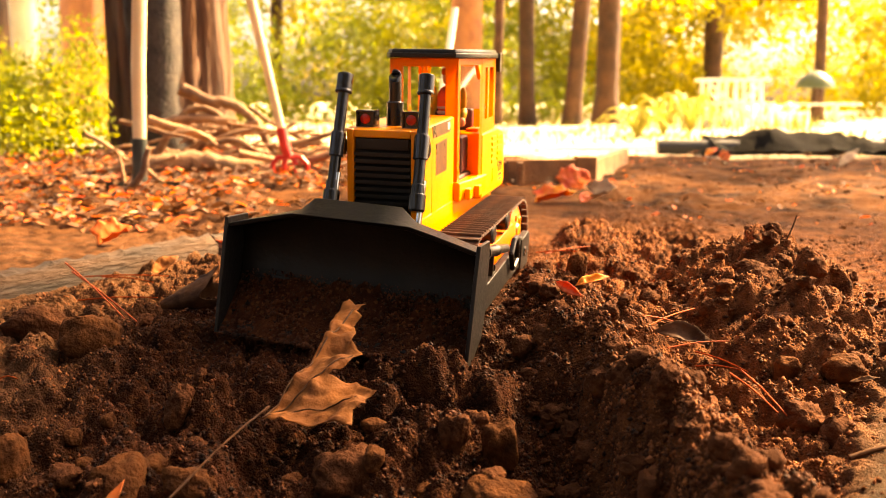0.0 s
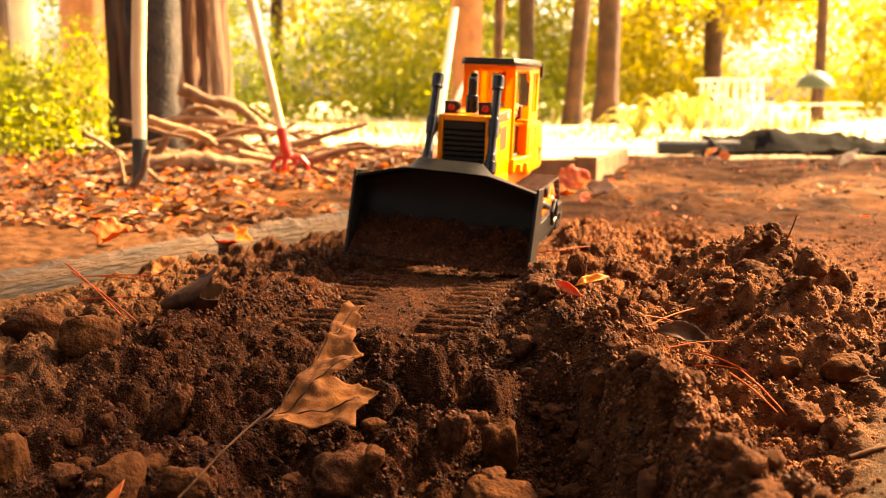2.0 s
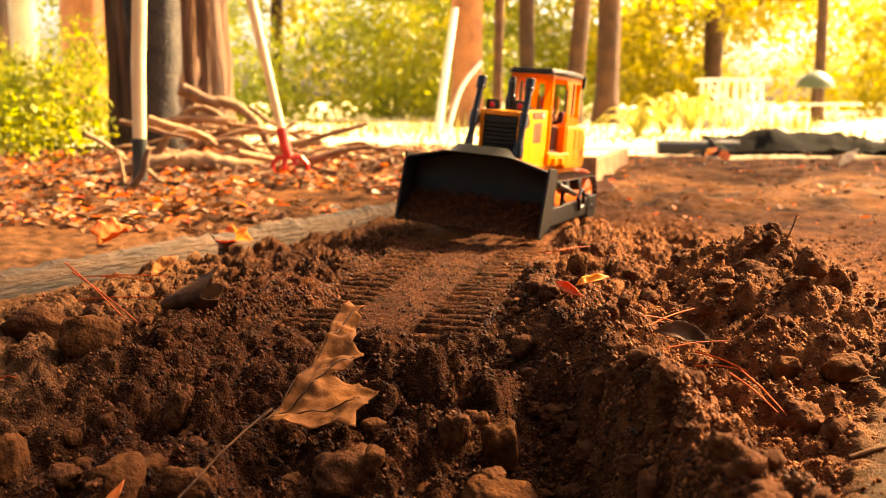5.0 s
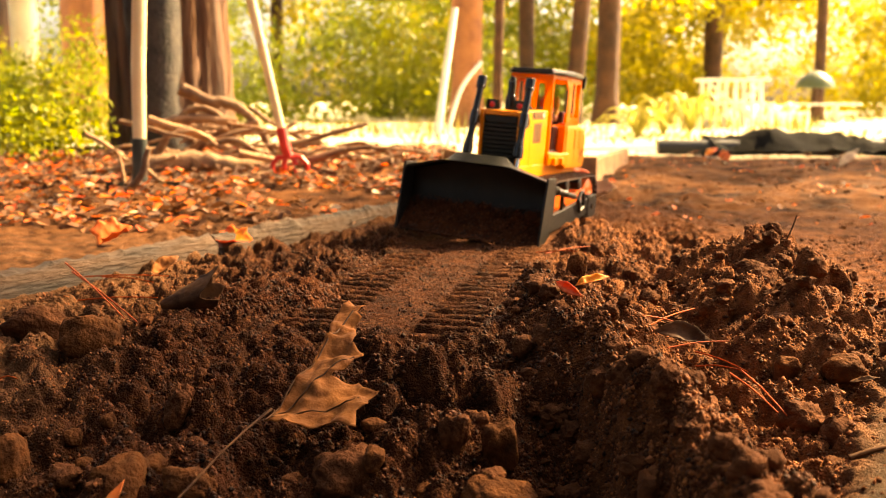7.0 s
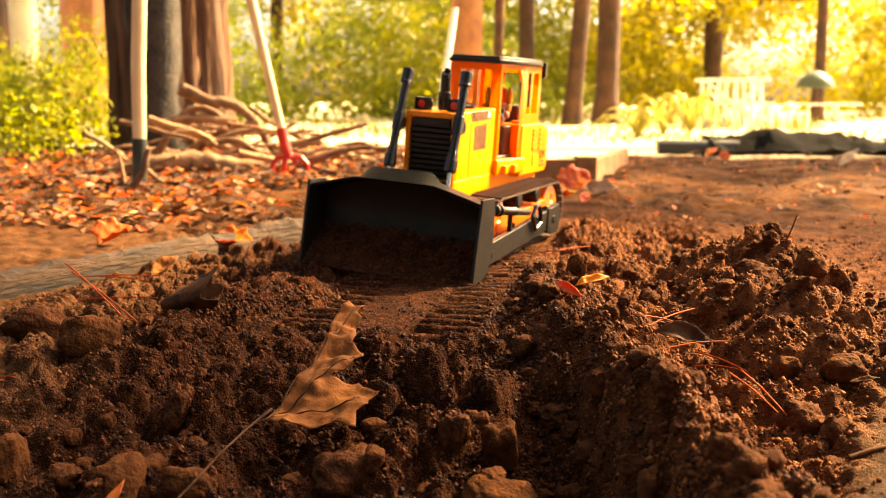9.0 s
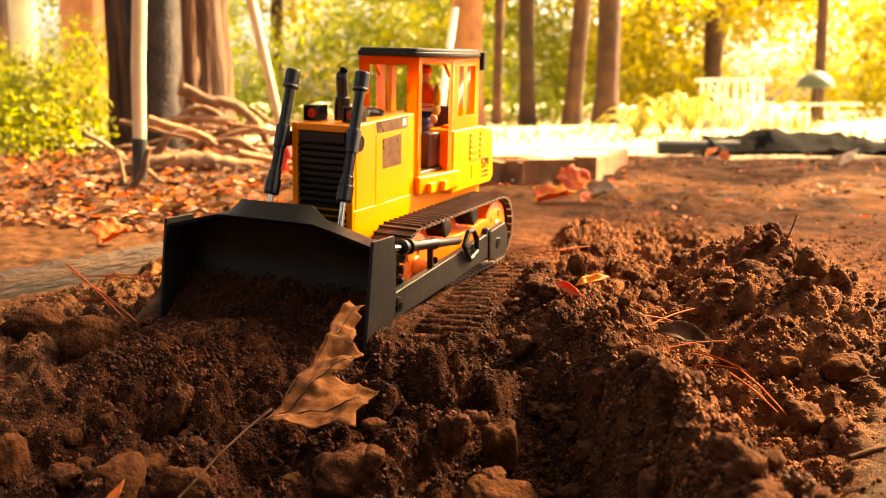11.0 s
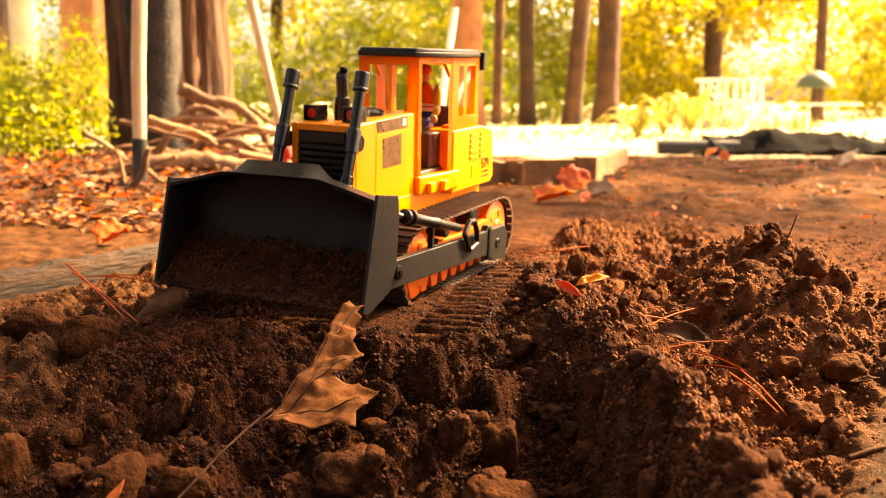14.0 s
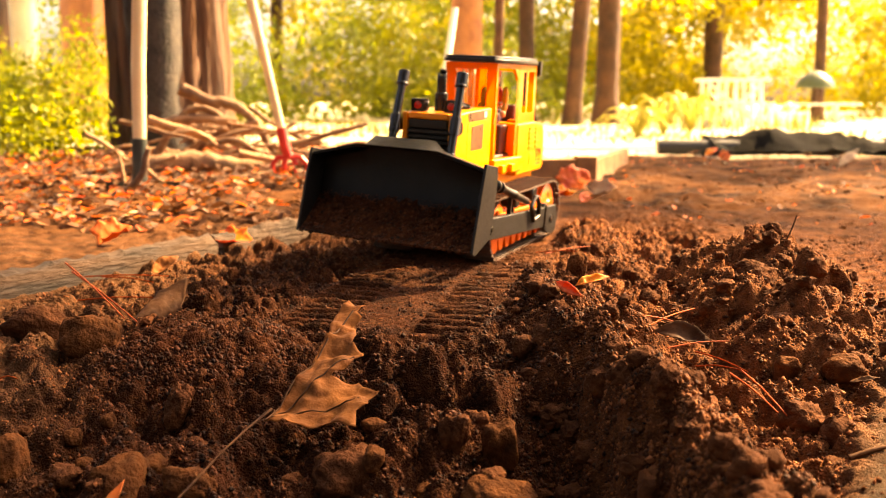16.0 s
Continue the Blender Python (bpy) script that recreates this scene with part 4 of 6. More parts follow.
def build_trees():
    spec = [
        # across, distance, foot radius, top radius, height, lean, label
        ("slender_tree", -0.502, 7.0, 0.15, 0.12, 9, (0.00, 0.0), FARBARK, "rough brown trunk standing in green scrub"),
        # added trunk that stands in for a glaring gap in the foliage
        ("slender_tree", -0.4635, 6.6, 0.088, 0.082, 9, (-0.005, 0.0), GAPBARK, "near-white trunk standing in for a bright gap in the leaves"),
        ("slender_tree", -0.392, 9.5, 0.27, 0.22, 10, (0.01, 0.0), REDBARK, "broad sunlit brown trunk behind ferns"),
        ("slender_tree", 0.0265, 8.6, 0.145, 0.135, 12, (0.0, 0.0), REDBARK, "smooth orange-brown trunk in warm light"),
        ("slender_tree", 0.061, 9.5, 0.05, 0.045, 11, (0.01, 0.0), FARBARK, "thin brown trunk in the woods"),
        ("slender_tree", 0.095, 8.9, 0.078, 0.072, 11, (-0.02, 0.0), FARBARK, "straight dark trunk at the lawn's edge"),
        ("slender_tree", 0.145, 8.8, 0.082, 0.072, 11, (0.065, 0.0), FARBARK, "leaning dark trunk at the lawn's edge"),
        ("slender_tree", 0.183, 9.3, 0.115, 0.10, 11, (0.01, 0.0), FARBARK, "thick brown trunk at the lawn's edge"),
        ("slender_tree", 0.422, 9.6, 0.055, 0.05, 9, (-0.02, 0.0), FARBARK, "thin trunk in bright woods"),
        ("slender_tree", -0.185, 17.0, 0.12, 0.09, 10, (0.01, 0.0), FARBARK, "thin trunk lost among leaves"),
        ("slender_tree", 0.30, 13.0, 0.13, 0.1, 10, (0.01, 0.0), FARBARK, "thin trunk in bright woods"),
        ("slender_tree", -0.330, 14.0, 0.13, 0.1, 10, (0.0, 0.0), FARBARK, "thin trunk lost among leaves"),
    ]
    for k, (name, u, d, r0, r1, hgt, lean, mat, label) in enumerate(spec):
        x, y, _ = at(u, d)
        t = trunk(name, label, x, y, r0, r1, hgt, mat, lean, seed=k * 3.7)
        t["group"] = "trees of the wood"
        r = random.Random(k)
        top = (x + lean[0] * hgt, y, hgt)
        cl = [(top[0] + r.uniform(-1.5, 1.5), top[1] + r.uniform(-1.5, 1.5), hgt + r.uniform(-3.2, 0.8), r.uniform(0.8, 1.6), r.uniform(0.8, 1.6), r.uniform(0.5, 1.0)) for _ in range(9)]
        bpy.context.view_layer.update()
        leaf_cloud("crown", cl, 1300, 0.11, LEAFGREEN, 40 + k, t)
    # the big near tree with its burnt hollow
    big = trunk("big_tree", "big old tree, furrowed brown bark with a charred hollow", -1.185, 3.9, 0.228, 0.218, 7.5, BARK, (0.0, 0.0), seed=2.2, seg=96, ridge=0.15, flare=0.08)
    bm = bmesh.new()
    for i in range(15):
        z = -0.05 + i * 0.16
        wdt = 0.118 - 0.01 * (i / 14) + 0.012 * noise.noise((i * 0.7, 1, 0))
        xc = -0.005 + 0.015 * noise.noise((i * 0.5, 7, 0))
        for k in range(7):
            q = -1 + 2 * k / 6
            bm.verts.new((xc + q * wdt, -0.258 - 0.03 * math.sqrt(max(0, 1 - q * q)) + 0.02 * noise.noise((q * 3, i * 0.6, 3)) + 0.05 * abs(q) ** 3 - 0.02 * math.exp(-max(z, 0) / 0.12), z))
    bm.verts.ensure_lookup_table()
    for i in range(14):
        for k in range(6):
            bm.faces.new((bm.verts[i * 7 + k], bm.verts[i * 7 + k + 1], bm.verts[i * 7 + k + 8], bm.verts[i * 7 + k + 7]))
    hollow = part("charred_hollow", bm, CHAR, big, "black charred wood where fire has hollowed the trunk")
    mod = hollow.modifiers.new("thick", "SOLIDIFY")
    mod.thickness = 0.05
    r = random.Random(77)
    bpy.context.view_layer.update()
    cl = [(-1.2 + r.uniform(-2.0, 2.0), 3.9 + r.uniform(-1.2, 2.0), r.uniform(4.6, 6.8), r.uniform(0.6, 1.1), r.uniform(0.6, 1.1), r.uniform(0.4, 0.8)) for _ in range(16)]
    leaf_cloud("crown", cl, 5000, 0.09, LEAFDARK, 91, big)
    # an unseen tree beside the clearing, added so that its crown shades the bed
    shade = trunk("shade_tree", "unseen leafy tree added to shade the bed", 5.9, 3.0, 0.2, 0.12, 5.2, FARBARK, (-0.18, 0.0), seed=8.1)
    bpy.context.view_layer.update()
    reach = toward * (4.8 / toward.z)

    def over(x, y, rad):
        return (x + reach.x, y + reach.y, reach.z + r.uniform(-0.05, 0.05), rad, rad, 0.10)

    # clumps are set by where their shadows fall, leaving the ridge in sun
    cl = []
    while len(cl) < 76:
        x, y = r.uniform(-0.95, 0.55), r.uniform(0.20, 1.95)
        if math.hypot(x - 0.29, y - 0.52) > 0.58 and (x < 0.05 or r.random() < 0.5) and (x > -0.42 or y < 0.95):
            cl.append(over(x, y, 0.28))
    leaf_cloud("crown", cl, 7600, 0.06, LEAFDARK, 95, shade)
    # extra unseen leaves that darken the soil at the front left
    cl = [over(r.uniform(-0.85, -0.04), r.uniform(0.25, 0.80), 0.20) for _ in range(34)]
    leaf_cloud("front_shade_leaves", cl, 9000, 0.05, LEAFDARK, 98, shade)
    # further unseen leaves that shade the earth and the sheet to the right
    cl = [over(r.uniform(0.6, 3.2), r.uniform(1.2, 4.1), 0.30) for _ in range(54)]
    leaf_cloud("side_shade_leaves", cl, 11000, 0.06, LEAFDARK, 96, shade)


def build_undergrowth():
    r = random.Random(5)
    far = []
    for k in range(150):
        u = r.uniform(-0.75, 0.75)
        d = r.uniform(15, 24)
        if -0.53 < u < -0.40 or 0.335 < u < 0.40:
            continue
        far.append((u * d, d, r.uniform(0.3, 6.5), r.uniform(0.8, 1.8), r.uniform(0.6, 1.2), r.uniform(0.6, 1.4)))
    o = leaf_cloud("far_foliage", far, 95000, 0.085, LEAFGREEN, 21)
    tagged(o, "sunlit yellow-green leaves of the far woods", "foliage", kind="stuff")
    mid = []
    for k in range(96):
        u = r.uniform(-0.62, 0.16)
        if -0.50 < u < -0.43:
            continue
        d = r.uniform(10.5, 16)
        mid.append((u * d, d, 0.05 + 2.2 * r.random() ** 1.5, r.uniform(0.4, 1.0), r.uniform(0.4, 0.8), r.uniform(0.3, 0.8)))
    o = leaf_cloud("scrub", mid, 46000, 0.05, LEAFDARK, 22)
    tagged(o, "green scrub and saplings at the wood's edge", "shrubs", kind="stuff")
    right = []
    for k in range(40):
        u = r.uniform(0.16, 0.7)
        d = r.uniform(11, 17)
        if 0.40 < u < 0.45:
            continue
        right.append((u * d, d, r.uniform(0.2, 2.6), r.uniform(0.5, 1.1), r.uniform(0.4, 0.8), r.uniform(0.4, 0.9)))
    o = leaf_cloud("bright_shrubs", right, 26000, 0.065, LEAFGREEN, 23)
    tagged(o, "sunlit yellow shrubs beyond the lawn", "shrubs", kind="stuff")
    left = []
    for k in range(34):
        left.append((r.uniform(-3.4, -1.5), r.uniform(3.6, 6.0), r.uniform(0.05, 0.42), r.uniform(0.15, 0.4), r.uniform(0.15, 0.4), r.uniform(0.12, 0.26)))
    for k in range(22):
        d = r.uniform(3.1, 3.9)
        left.append((r.uniform(-0.56, -0.41) * d, d, r.uniform(0.02, 0.22), r.uniform(0.12, 0.25), r.uniform(0.12, 0.3), r.uniform(0.08, 0.2)))
    o = leaf_cloud("ferns", left, 24000, 0.015, FERN, 24)
    tagged(o, "green ferns and low brush beside the big tree", "ferns", kind="stuff")


def build_surroundings():
    """Unseen dark foliage behind the camera and to its left, added to block sky light."""
    r = random.Random(15)
    cl = []
    for k in range(70):
        a = radians(r.uniform(150, 330))
        d = r.uniform(4.5, 7.0)
        cl.append((math.cos(a) * d, math.sin(a) * d, r.uniform(0.3, 8.0), r.uniform(0.8, 1.4), r.uniform(0.8, 1.4), r.uniform(0.6, 1.1)))
    o = leaf_cloud("sky_screen", cl, 15000, 0.22, SCREENLEAF, 61)
    tagged(o, "unseen dark foliage added to block the sky", "foliage", kind="stuff")


# Kept dark so the unseen screen of leaves returns little light.
SCREENLEAF = material("dark_screen_foliage", (0.035, 0.045, 0.014), 0.7, other=(0.06, 0.06, 0.018), scale=0.8, per_island=0.4)
build_trees()
build_undergrowth()
build_surroundings()


# ---- tools, brush and garden things in the middle distance ----
TAN = material("dry_tan_leaf", (0.30, 0.105, 0.027), 0.75, other=(0.10, 0.032, 0.010), scale=34, bump=0.002, bump_scale=140, translucent=0.2, spec=0.15)
RUST = material("orange_leaf", (0.72, 0.20, 0.03), 0.6, other=(0.50, 0.08, 0.015), scale=30, bump=0.0005, bump_scale=200, translucent=0.35)
REDLEAF = material("red_leaf", (0.55, 0.05, 0.015), 0.6, other=(0.70, 0.16, 0.02), scale=28, bump=0.0005, bump_scale=200, translucent=0.35)
YELLEAF = material("yellow_leaf", (0.80, 0.36, 0.02), 0.6, other=(0.62, 0.06, 0.012), scale=26, bump=0.0005, bump_scale=200, translucent=0.35)
PALELEAF = material("pale_dry_leaf", (0.62, 0.45, 0.28), 0.7, other=(0.42, 0.25, 0.14), scale=30, bump=0.0006, bump_scale=200, translucent=0.2)
BROWNLEAF = material("brown_curled_leaf", (0.11, 0.046, 0.018), 0.75, other=(0.026, 0.010, 0.005), scale=45, bump=0.0008, bump_scale=180, translucent=0.1, spec=0.15)
NEEDLE = material("dry_pine_needle", (0.32, 0.052, 0.009), 0.6, other=(0.24, 0.034, 0.007), scale=40, per_object=0.25, spec=0.08)
HANDLE = material("varnished_ash_handle", (0.74, 0.60, 0.36), 0.45, other=(0.64, 0.47, 0.25), scale=9, bump=0.0006, bump_scale=90)
STEEL = material("dark_worn_steel", (0.06, 0.075, 0.07), 0.5, 0.6, other=(0.03, 0.035, 0.03), scale=20, bump=0.0008, bump_scale=120)
REDPAINT = material("red_painted_steel", (0.62, 0.035, 0.025), 0.45, other=(0.45, 0.02, 0.02), scale=14)
BLACKPIPE = material("black_drain_pipe", (0.016, 0.017, 0.016), 0.55, other=(0.035, 0.032, 0.026), scale=9, bump=0.002, bump_scale=60)
TARP = material("black_plastic_sheet", (0.010, 0.010, 0.011), 0.8, other=(0.016, 0.014, 0.012), scale=7, bump=0.004, bump_scale=35, spec=0.06)
WHITEPAINT = material("white_garden_paint", (0.80, 0.79, 0.74), 0.5, other=(0.70, 0.68, 0.62), scale=5)
GREENMETAL = material("dull_green_metal", (0.09, 0.12, 0.06), 0.5, other=(0.06, 0.085, 0.045), scale=6)
STRAP = material("strap_leaf", (0.30, 0.28, 0.05), 0.5, other=(0.42, 0.36, 0.08), scale=6, translucent=0.45)


def bar(name, label, category, path, radii, mat, seg=12, group="", wobble=0.0, seed=0, cuts=5):
    """One branch, stick or rod through a few points, bent and knotted."""
    pts = [Vector(p) for p in path]
    fine, rad = [], []
    n = len(pts)
    for i in range(n - 1):
        p0, p1, p2, p3 = pts[max(i - 1, 0)], pts[i], pts[i + 1], pts[min(i + 2, n - 1)]
        for k in range(cuts):
            t = k / cuts
            q = 0.5 * ((2 * p1) + (p2 - p0) * t + (2 * p0 - 5 * p1 + 4 * p2 - p3) * t * t + (3 * p1 - p0 - 3 * p2 + p3) * t ** 3)
            fine.append(q)
    fine.append(pts[-1])
    for i, q in enumerate(fine):
        t = i / (len(fine) - 1)
        r = radii[0] + (radii[1] - radii[0]) * t
        if wobble:
            q += Vector((noise.noise((i * 0.7, seed, 0)), noise.noise((i * 0.7, seed, 5)), noise.noise((i * 0.7, seed, 9)))) * r * wobble
            r *= 1 + 0.22 * noise.noise((i * 0.9, seed, 3))
        rad.append(r)
    bm = bmesh.new()
    tube(bm, fine, rad, seg)
    if wobble:
        for v in bm.verts:
            v.co += Vector((noise.noise(v.co * 40), noise.noise(v.co * 40 + Vector((9, 0, 0))), noise.noise(v.co * 40 + Vector((0, 9, 0))))) * radii[0] * 0.18
    ob = part(name, bm, mat, None, "", 0, 50)
    return tagged(ob, label, category, group)


def build_brush():
    g = "brush pile at the big tree"
    lab = "weathered bare branch lying in a brush pile"
    B = lambda path, r0, r1, label=lab: bar("branch", label, "branch", path, (r0, r1), BRANCH, 12, g, 0.5, len(bpy.data.objects) * 0.37)
    B([(-0.822, 2.8, 0.265), (-0.735, 2.8, 0.222), (-0.665, 2.8, 0.213), (-0.595, 2.8, 0.16), (-0.536, 2.8, 0.060)], 0.021, 0.012, "thick bent bare branch on top of the brush pile")
    B([(-0.874, 2.55, 0.036), (-0.742, 2.55, 0.046), (-0.628, 2.55, 0.040), (-0.486, 2.55, 0.023)], 0.034, 0.026, "thick grey-brown log at the foot of the brush pile")
    B([(-0.892, 2.7, 0.166), (-0.765, 2.7, 0.128), (-0.612, 2.7, 0.059), (-0.536, 2.7, 0.020)], 0.014, 0.010)
    B([(-0.92, 2.75, 0.02), (-0.812, 2.75, 0.173), (-0.737, 2.75, 0.201), (-0.655, 2.75, 0.149)], 0.013, 0.010)
    B([(-1.052, 2.6, 0.131), (-0.972, 2.6, 0.082), (-0.88, 2.6, 0.004)], 0.008, 0.006)
    B([(-0.574, 2.5, 0.006), (-0.424, 2.5, 0.044), (-0.275, 2.5, 0.086)], 0.016, 0.011, "pale bare branch jutting from the brush pile")
    B([(-0.745, 1.95, 0.004), (-0.673, 1.95, 0.054), (-0.651, 1.95, 0.12)], 0.009, 0.006, "pale curved stick beside the shovel")
    B([(-0.809, 2.2, 0.093), (-0.798, 2.2, -0.005)], 0.005, 0.005, "thin upright stick in the leaf litter")
    B([(-0.563, 2.9, 0.060), (-0.414, 2.9, 0.104), (-0.247, 2.9, 0.150)], 0.012, 0.007)
    B([(-0.60, 2.3, 0.010), (-0.51, 2.3, 0.016), (-0.442, 2.3, 0.034)], 0.019, 0.015, "short split log in the leaf litter")
    B([(-0.36, 2.9, 0.060), (-0.23, 2.9, 0.071), (-0.05, 2.9, 0.055)], 0.008, 0.005)
    B([(-0.767, 2.2, 0.078), (-0.686, 2.2, 0.012), (-0.604, 2.2, 0.040)], 0.007, 0.005)
    B([(-0.892, 2.75, 0.144), (-0.786, 2.75, 0.17), (-0.637, 2.75, 0.161)], 0.017, 0.012)
    B([(-1.182, 2.3, 0.006), (-1.04, 2.3, 0.014)], 0.014, 0.011, "fallen branch in the leaf litter")
    B([(-1.014, 2.4, 0.012), (-0.882, 2.4, 0.008)], 0.012, 0.010, "fallen branch in the leaf litter")
    r = random.Random(31)
    for k in range(40):
        x, y = r.uniform(-0.95, -0.22), r.uniform(2.5, 3.15)
        hgt = (0.16 if x < -0.5 else 0.07) * r.uniform(0.1, 1.0)
        a = r.uniform(-0.5, 0.5) + (math.pi if r.random() < 0.5 else 0)
        ln = r.uniform(0.12, 0.30)
        dz = r.uniform(-0.25, 0.25) * ln
        p0 = Vector((x - math.cos(a) * ln / 2, y - math.sin(a) * ln / 2, max(0.01, hgt - dz)))
        p1 = Vector((x + math.cos(a) * ln / 2, y + math.sin(a) * ln / 2, max(0.004, hgt + dz)))
        mid = (p0 + p1) / 2 + Vector((0, 0, r.uniform(-0.02, 0.03)))
        rr = r.uniform(0.004, 0.012)
        B([p0, mid, p1], rr, rr * 0.7)


def build_tools():
    shovel = new("shovel")
    shovel.location = (-0.726, 2.1, 0)
    tagged(shovel, "shovel with pale wooden handle stuck upright in the litter", "shovel")
    bm = bmesh.new()
    tube(bm, [(0.005, 0, 0.118), (0.012, 0, 0.30), (0.024, 0, 0.46), (0.045, 0.0, 1.05)], [0.0155, 0.0165, 0.0165, 0.015], 18)
    part("handle", bm, HANDLE, shovel, "pale varnished wooden handle")
    bm = bmesh.new()
    tube(bm, [(-0.003, 0, -0.03), (0.0, 0, 0.02), (0.003, 0, 0.08), (0.005, 0, 0.135)], [0.013, 0.0165, 0.0185, 0.0175], 18)
    part("socket", bm, STEEL, shovel, "dark steel socket")
    bm = bmesh.new()
    rows = []
    for i in range(8):
        z = 0.03 - i * 0.03
        w = 0.095 * (1 - (i / 9.0) ** 2.2)
        rows.append([bm.verts.new((w * q / 3, 0.012 + 0.02 * (q / 3) ** 2, z)) for q in range(-3, 4)])
    fs = [bm.faces.new((a[k], a[k + 1], b[k + 1], b[k])) for a, b in zip(rows, rows[1:]) for k in range(6)]
    bmesh.ops.solidify(bm, geom=fs, thickness=0.002)
    part("blade", bm, STEEL, shovel, "dark steel blade pushed into the ground")
    fork = new("garden_fork")
    fork.location = (-0.425, 2.45, 0)
    tagged(fork, "garden fork with red tines leaning by the brush pile", "garden fork")
    bm = bmesh.new()
    tube(bm, [(-0.018, 0, 0.125), (-0.095, 0.01, 0.49), (-0.22, 0.03, 1.10)], [0.012, 0.0135, 0.013], 16)
    part("handle", bm, HANDLE, fork, "pale wooden handle")
    bm = bmesh.new()
    tube(bm, [(-0.022, 0, 0.150), (-0.014, 0, 0.10), (-0.002, 0, 0.066)], [0.0145, 0.0155, 0.013], 16)
    part("socket", bm, REDPAINT, fork, "red painted socket")
    for k in range(4):
        x = -0.048 + k * 0.032
        bm = bmesh.new()
        tube(bm, [(0.0, 0, 0.070), (x * 0.7, -0.004, 0.068), (x, -0.006, 0.050), (x * 1.02, -0.004, 0.015), (x * 1.02, 0.004, -0.03)], [0.008, 0.0075, 0.007, 0.006, 0.003], 10)
        part("tine", bm, REDPAINT, fork, "red painted tine")
    pole = bar("leaning_pole", "white painted pole leaning against the lit trunk", "pole", [(-0.04, 6.0, -0.02), (0.01, 6.1, 0.36), (0.085, 6.3, 0.86)], (0.028, 0.022), WHITEPAINT)
    bar("leaning_stick", "short pale stick propped beside the pole", "stick", [(0.03, 6.0, 0.0), (0.118, 6.05, 0.298), (0.262, 6.15, 0.49)], (0.016, 0.014), WHITEPAINT)


def build_garden():
    # timber edging along the bed
    a, b = Vector((-0.508, 0.985, 0)), Vector((-0.101, 1.66, 0))
    d = (b - a).normalized()
    s = Vector((-d.y, d.x, 0))
    edging = new("timber_edging")
    tagged(edging, "weathered timber edging half buried beside the bed", "timber edging")
    for t0, t1, off in ((-0.55, 0.335, 0.0), (0.34, 0.86, 0.004)):
        bm = bmesh.new()
        n = 120
        rings = []
        for i in range(n + 1):
            t = t0 + (t1 - t0) * i / n
            c = a + d * t
            w = noise.noise((t * 5, 3, 0)) * 0.004 + off
            top = 0.027 + noise.noise((t * 9, 8, 0)) * 0.006
            prof = [(-0.008 + w, -0.03), (-0.005 + w, top - 0.014), (0.002 + w, top - 0.003), (0.014 + w, top + 0.001), (0.026 + w, top - 0.004), (0.036 + w, -0.03)]
            rings.append([bm.verts.new(c + s * u + Vector((0, 0, z + 0.006 * noise.noise((t * 40, u * 160, 1)) + 0.004 * noise.noise((t * 110, u * 300, 4))))) for u, z in prof])
        for p, q in zip(rings, rings[1:]):
            for k in range(5):
                bm.faces.new((p[k], p[k + 1], q[k + 1], q[k]))
        bm.faces.new(rings[0])
        bm.faces.new(rings[-1][::-1])
        part("timber", bm, TIMBER, edging)
    # low frame of boards behind the toy
    frame_box = new("garden_bed_frame")
    tagged(frame_box, "low wooden bed frame of rough boards", "garden bed")
    for k, (p, q, hgt) in enumerate((((0.165, 2.26), (0.352, 2.30), 0.073), ((0.392, 2.32), (0.62, 2.95), 0.066), ((0.165, 2.27), (0.02, 3.0), 0.066))):
        bm = bmesh.new()
        u = Vector((q[0] - p[0], q[1] - p[1], 0))
        m = Matrix.Translation((p[0], p[1], 0)) @ Matrix.Rotation(math.atan2(u.y, u.x), 4, "Z")
        box(bm, 0, u.length, 0, 0.02, -0.02, hgt, m)
        part("board", bm, BOARD, frame_box, "", 0.002)
    bm = bmesh.new()
    box(bm, 0.348, 0.400, 2.285, 2.335, -0.02, 0.080)
    part("corner_post", bm, BOARD, frame_box, "square timber corner post", 0.003)
    bm = bmesh.new()
    box(bm, 0.19, 0.205, 2.238, 2.258, -0.02, 0.068)
    part("stake", bm, BOARD, frame_box, "", 0.002)
    # drain pipe and crumpled sheet
    bm = bmesh.new()
    path = [(0.875 + i * 0.06, 3.6 - 0.03 * math.sin(i * 0.2), 0.034) for i in range(30)]
    tube(bm, path, [0.034 + (0.002 if i % 2 else 0) for i in range(30)], 20)
    tagged(part("drain_pipe", bm, BLACKPIPE), "black plastic drain pipe lying on the earth", "pipe")
    bm = bmesh.new()
    cols, rows_ = 70, 16
    grid = []
    for i in range(cols + 1):
        x = 1.08 + 1.75 * i / cols
        row = []
        for j in range(rows_ + 1):
            v = j / rows_
            y = 3.50 + 0.42 * v
            hump = 0.085 * math.exp(-((v - 0.3) / 0.22) ** 2) * (0.80 + 0.35 * noise.noise((x * 3.1, 2, 0)) + 0.32 * math.exp(-((x - 1.30) / 0.09) ** 2))
            z = 0.012 + hump + 0.030 * abs(noise.noise((x * 14, y * 10, 0))) + 0.008 * noise.noise((x * 35, y * 30, 4))
            row.append(bm.verts.new((x + 0.02 * noise.noise((x * 6, y * 8, 7)), y + 0.02 * noise.noise((x * 7, v * 4, 2)) - 0.06 * (noise.noise((x * 4, 0, 0)) + 0.3) * (1 - v), max(z, 0.012))))
        grid.append(row)
    fs = [bm.faces.new((p[j], p[j + 1], q[j + 1], q[j])) for p, q in zip(grid, grid[1:]) for j in range(rows_)]
    bmesh.ops.solidify(bm, geom=fs, thickness=0.0015)
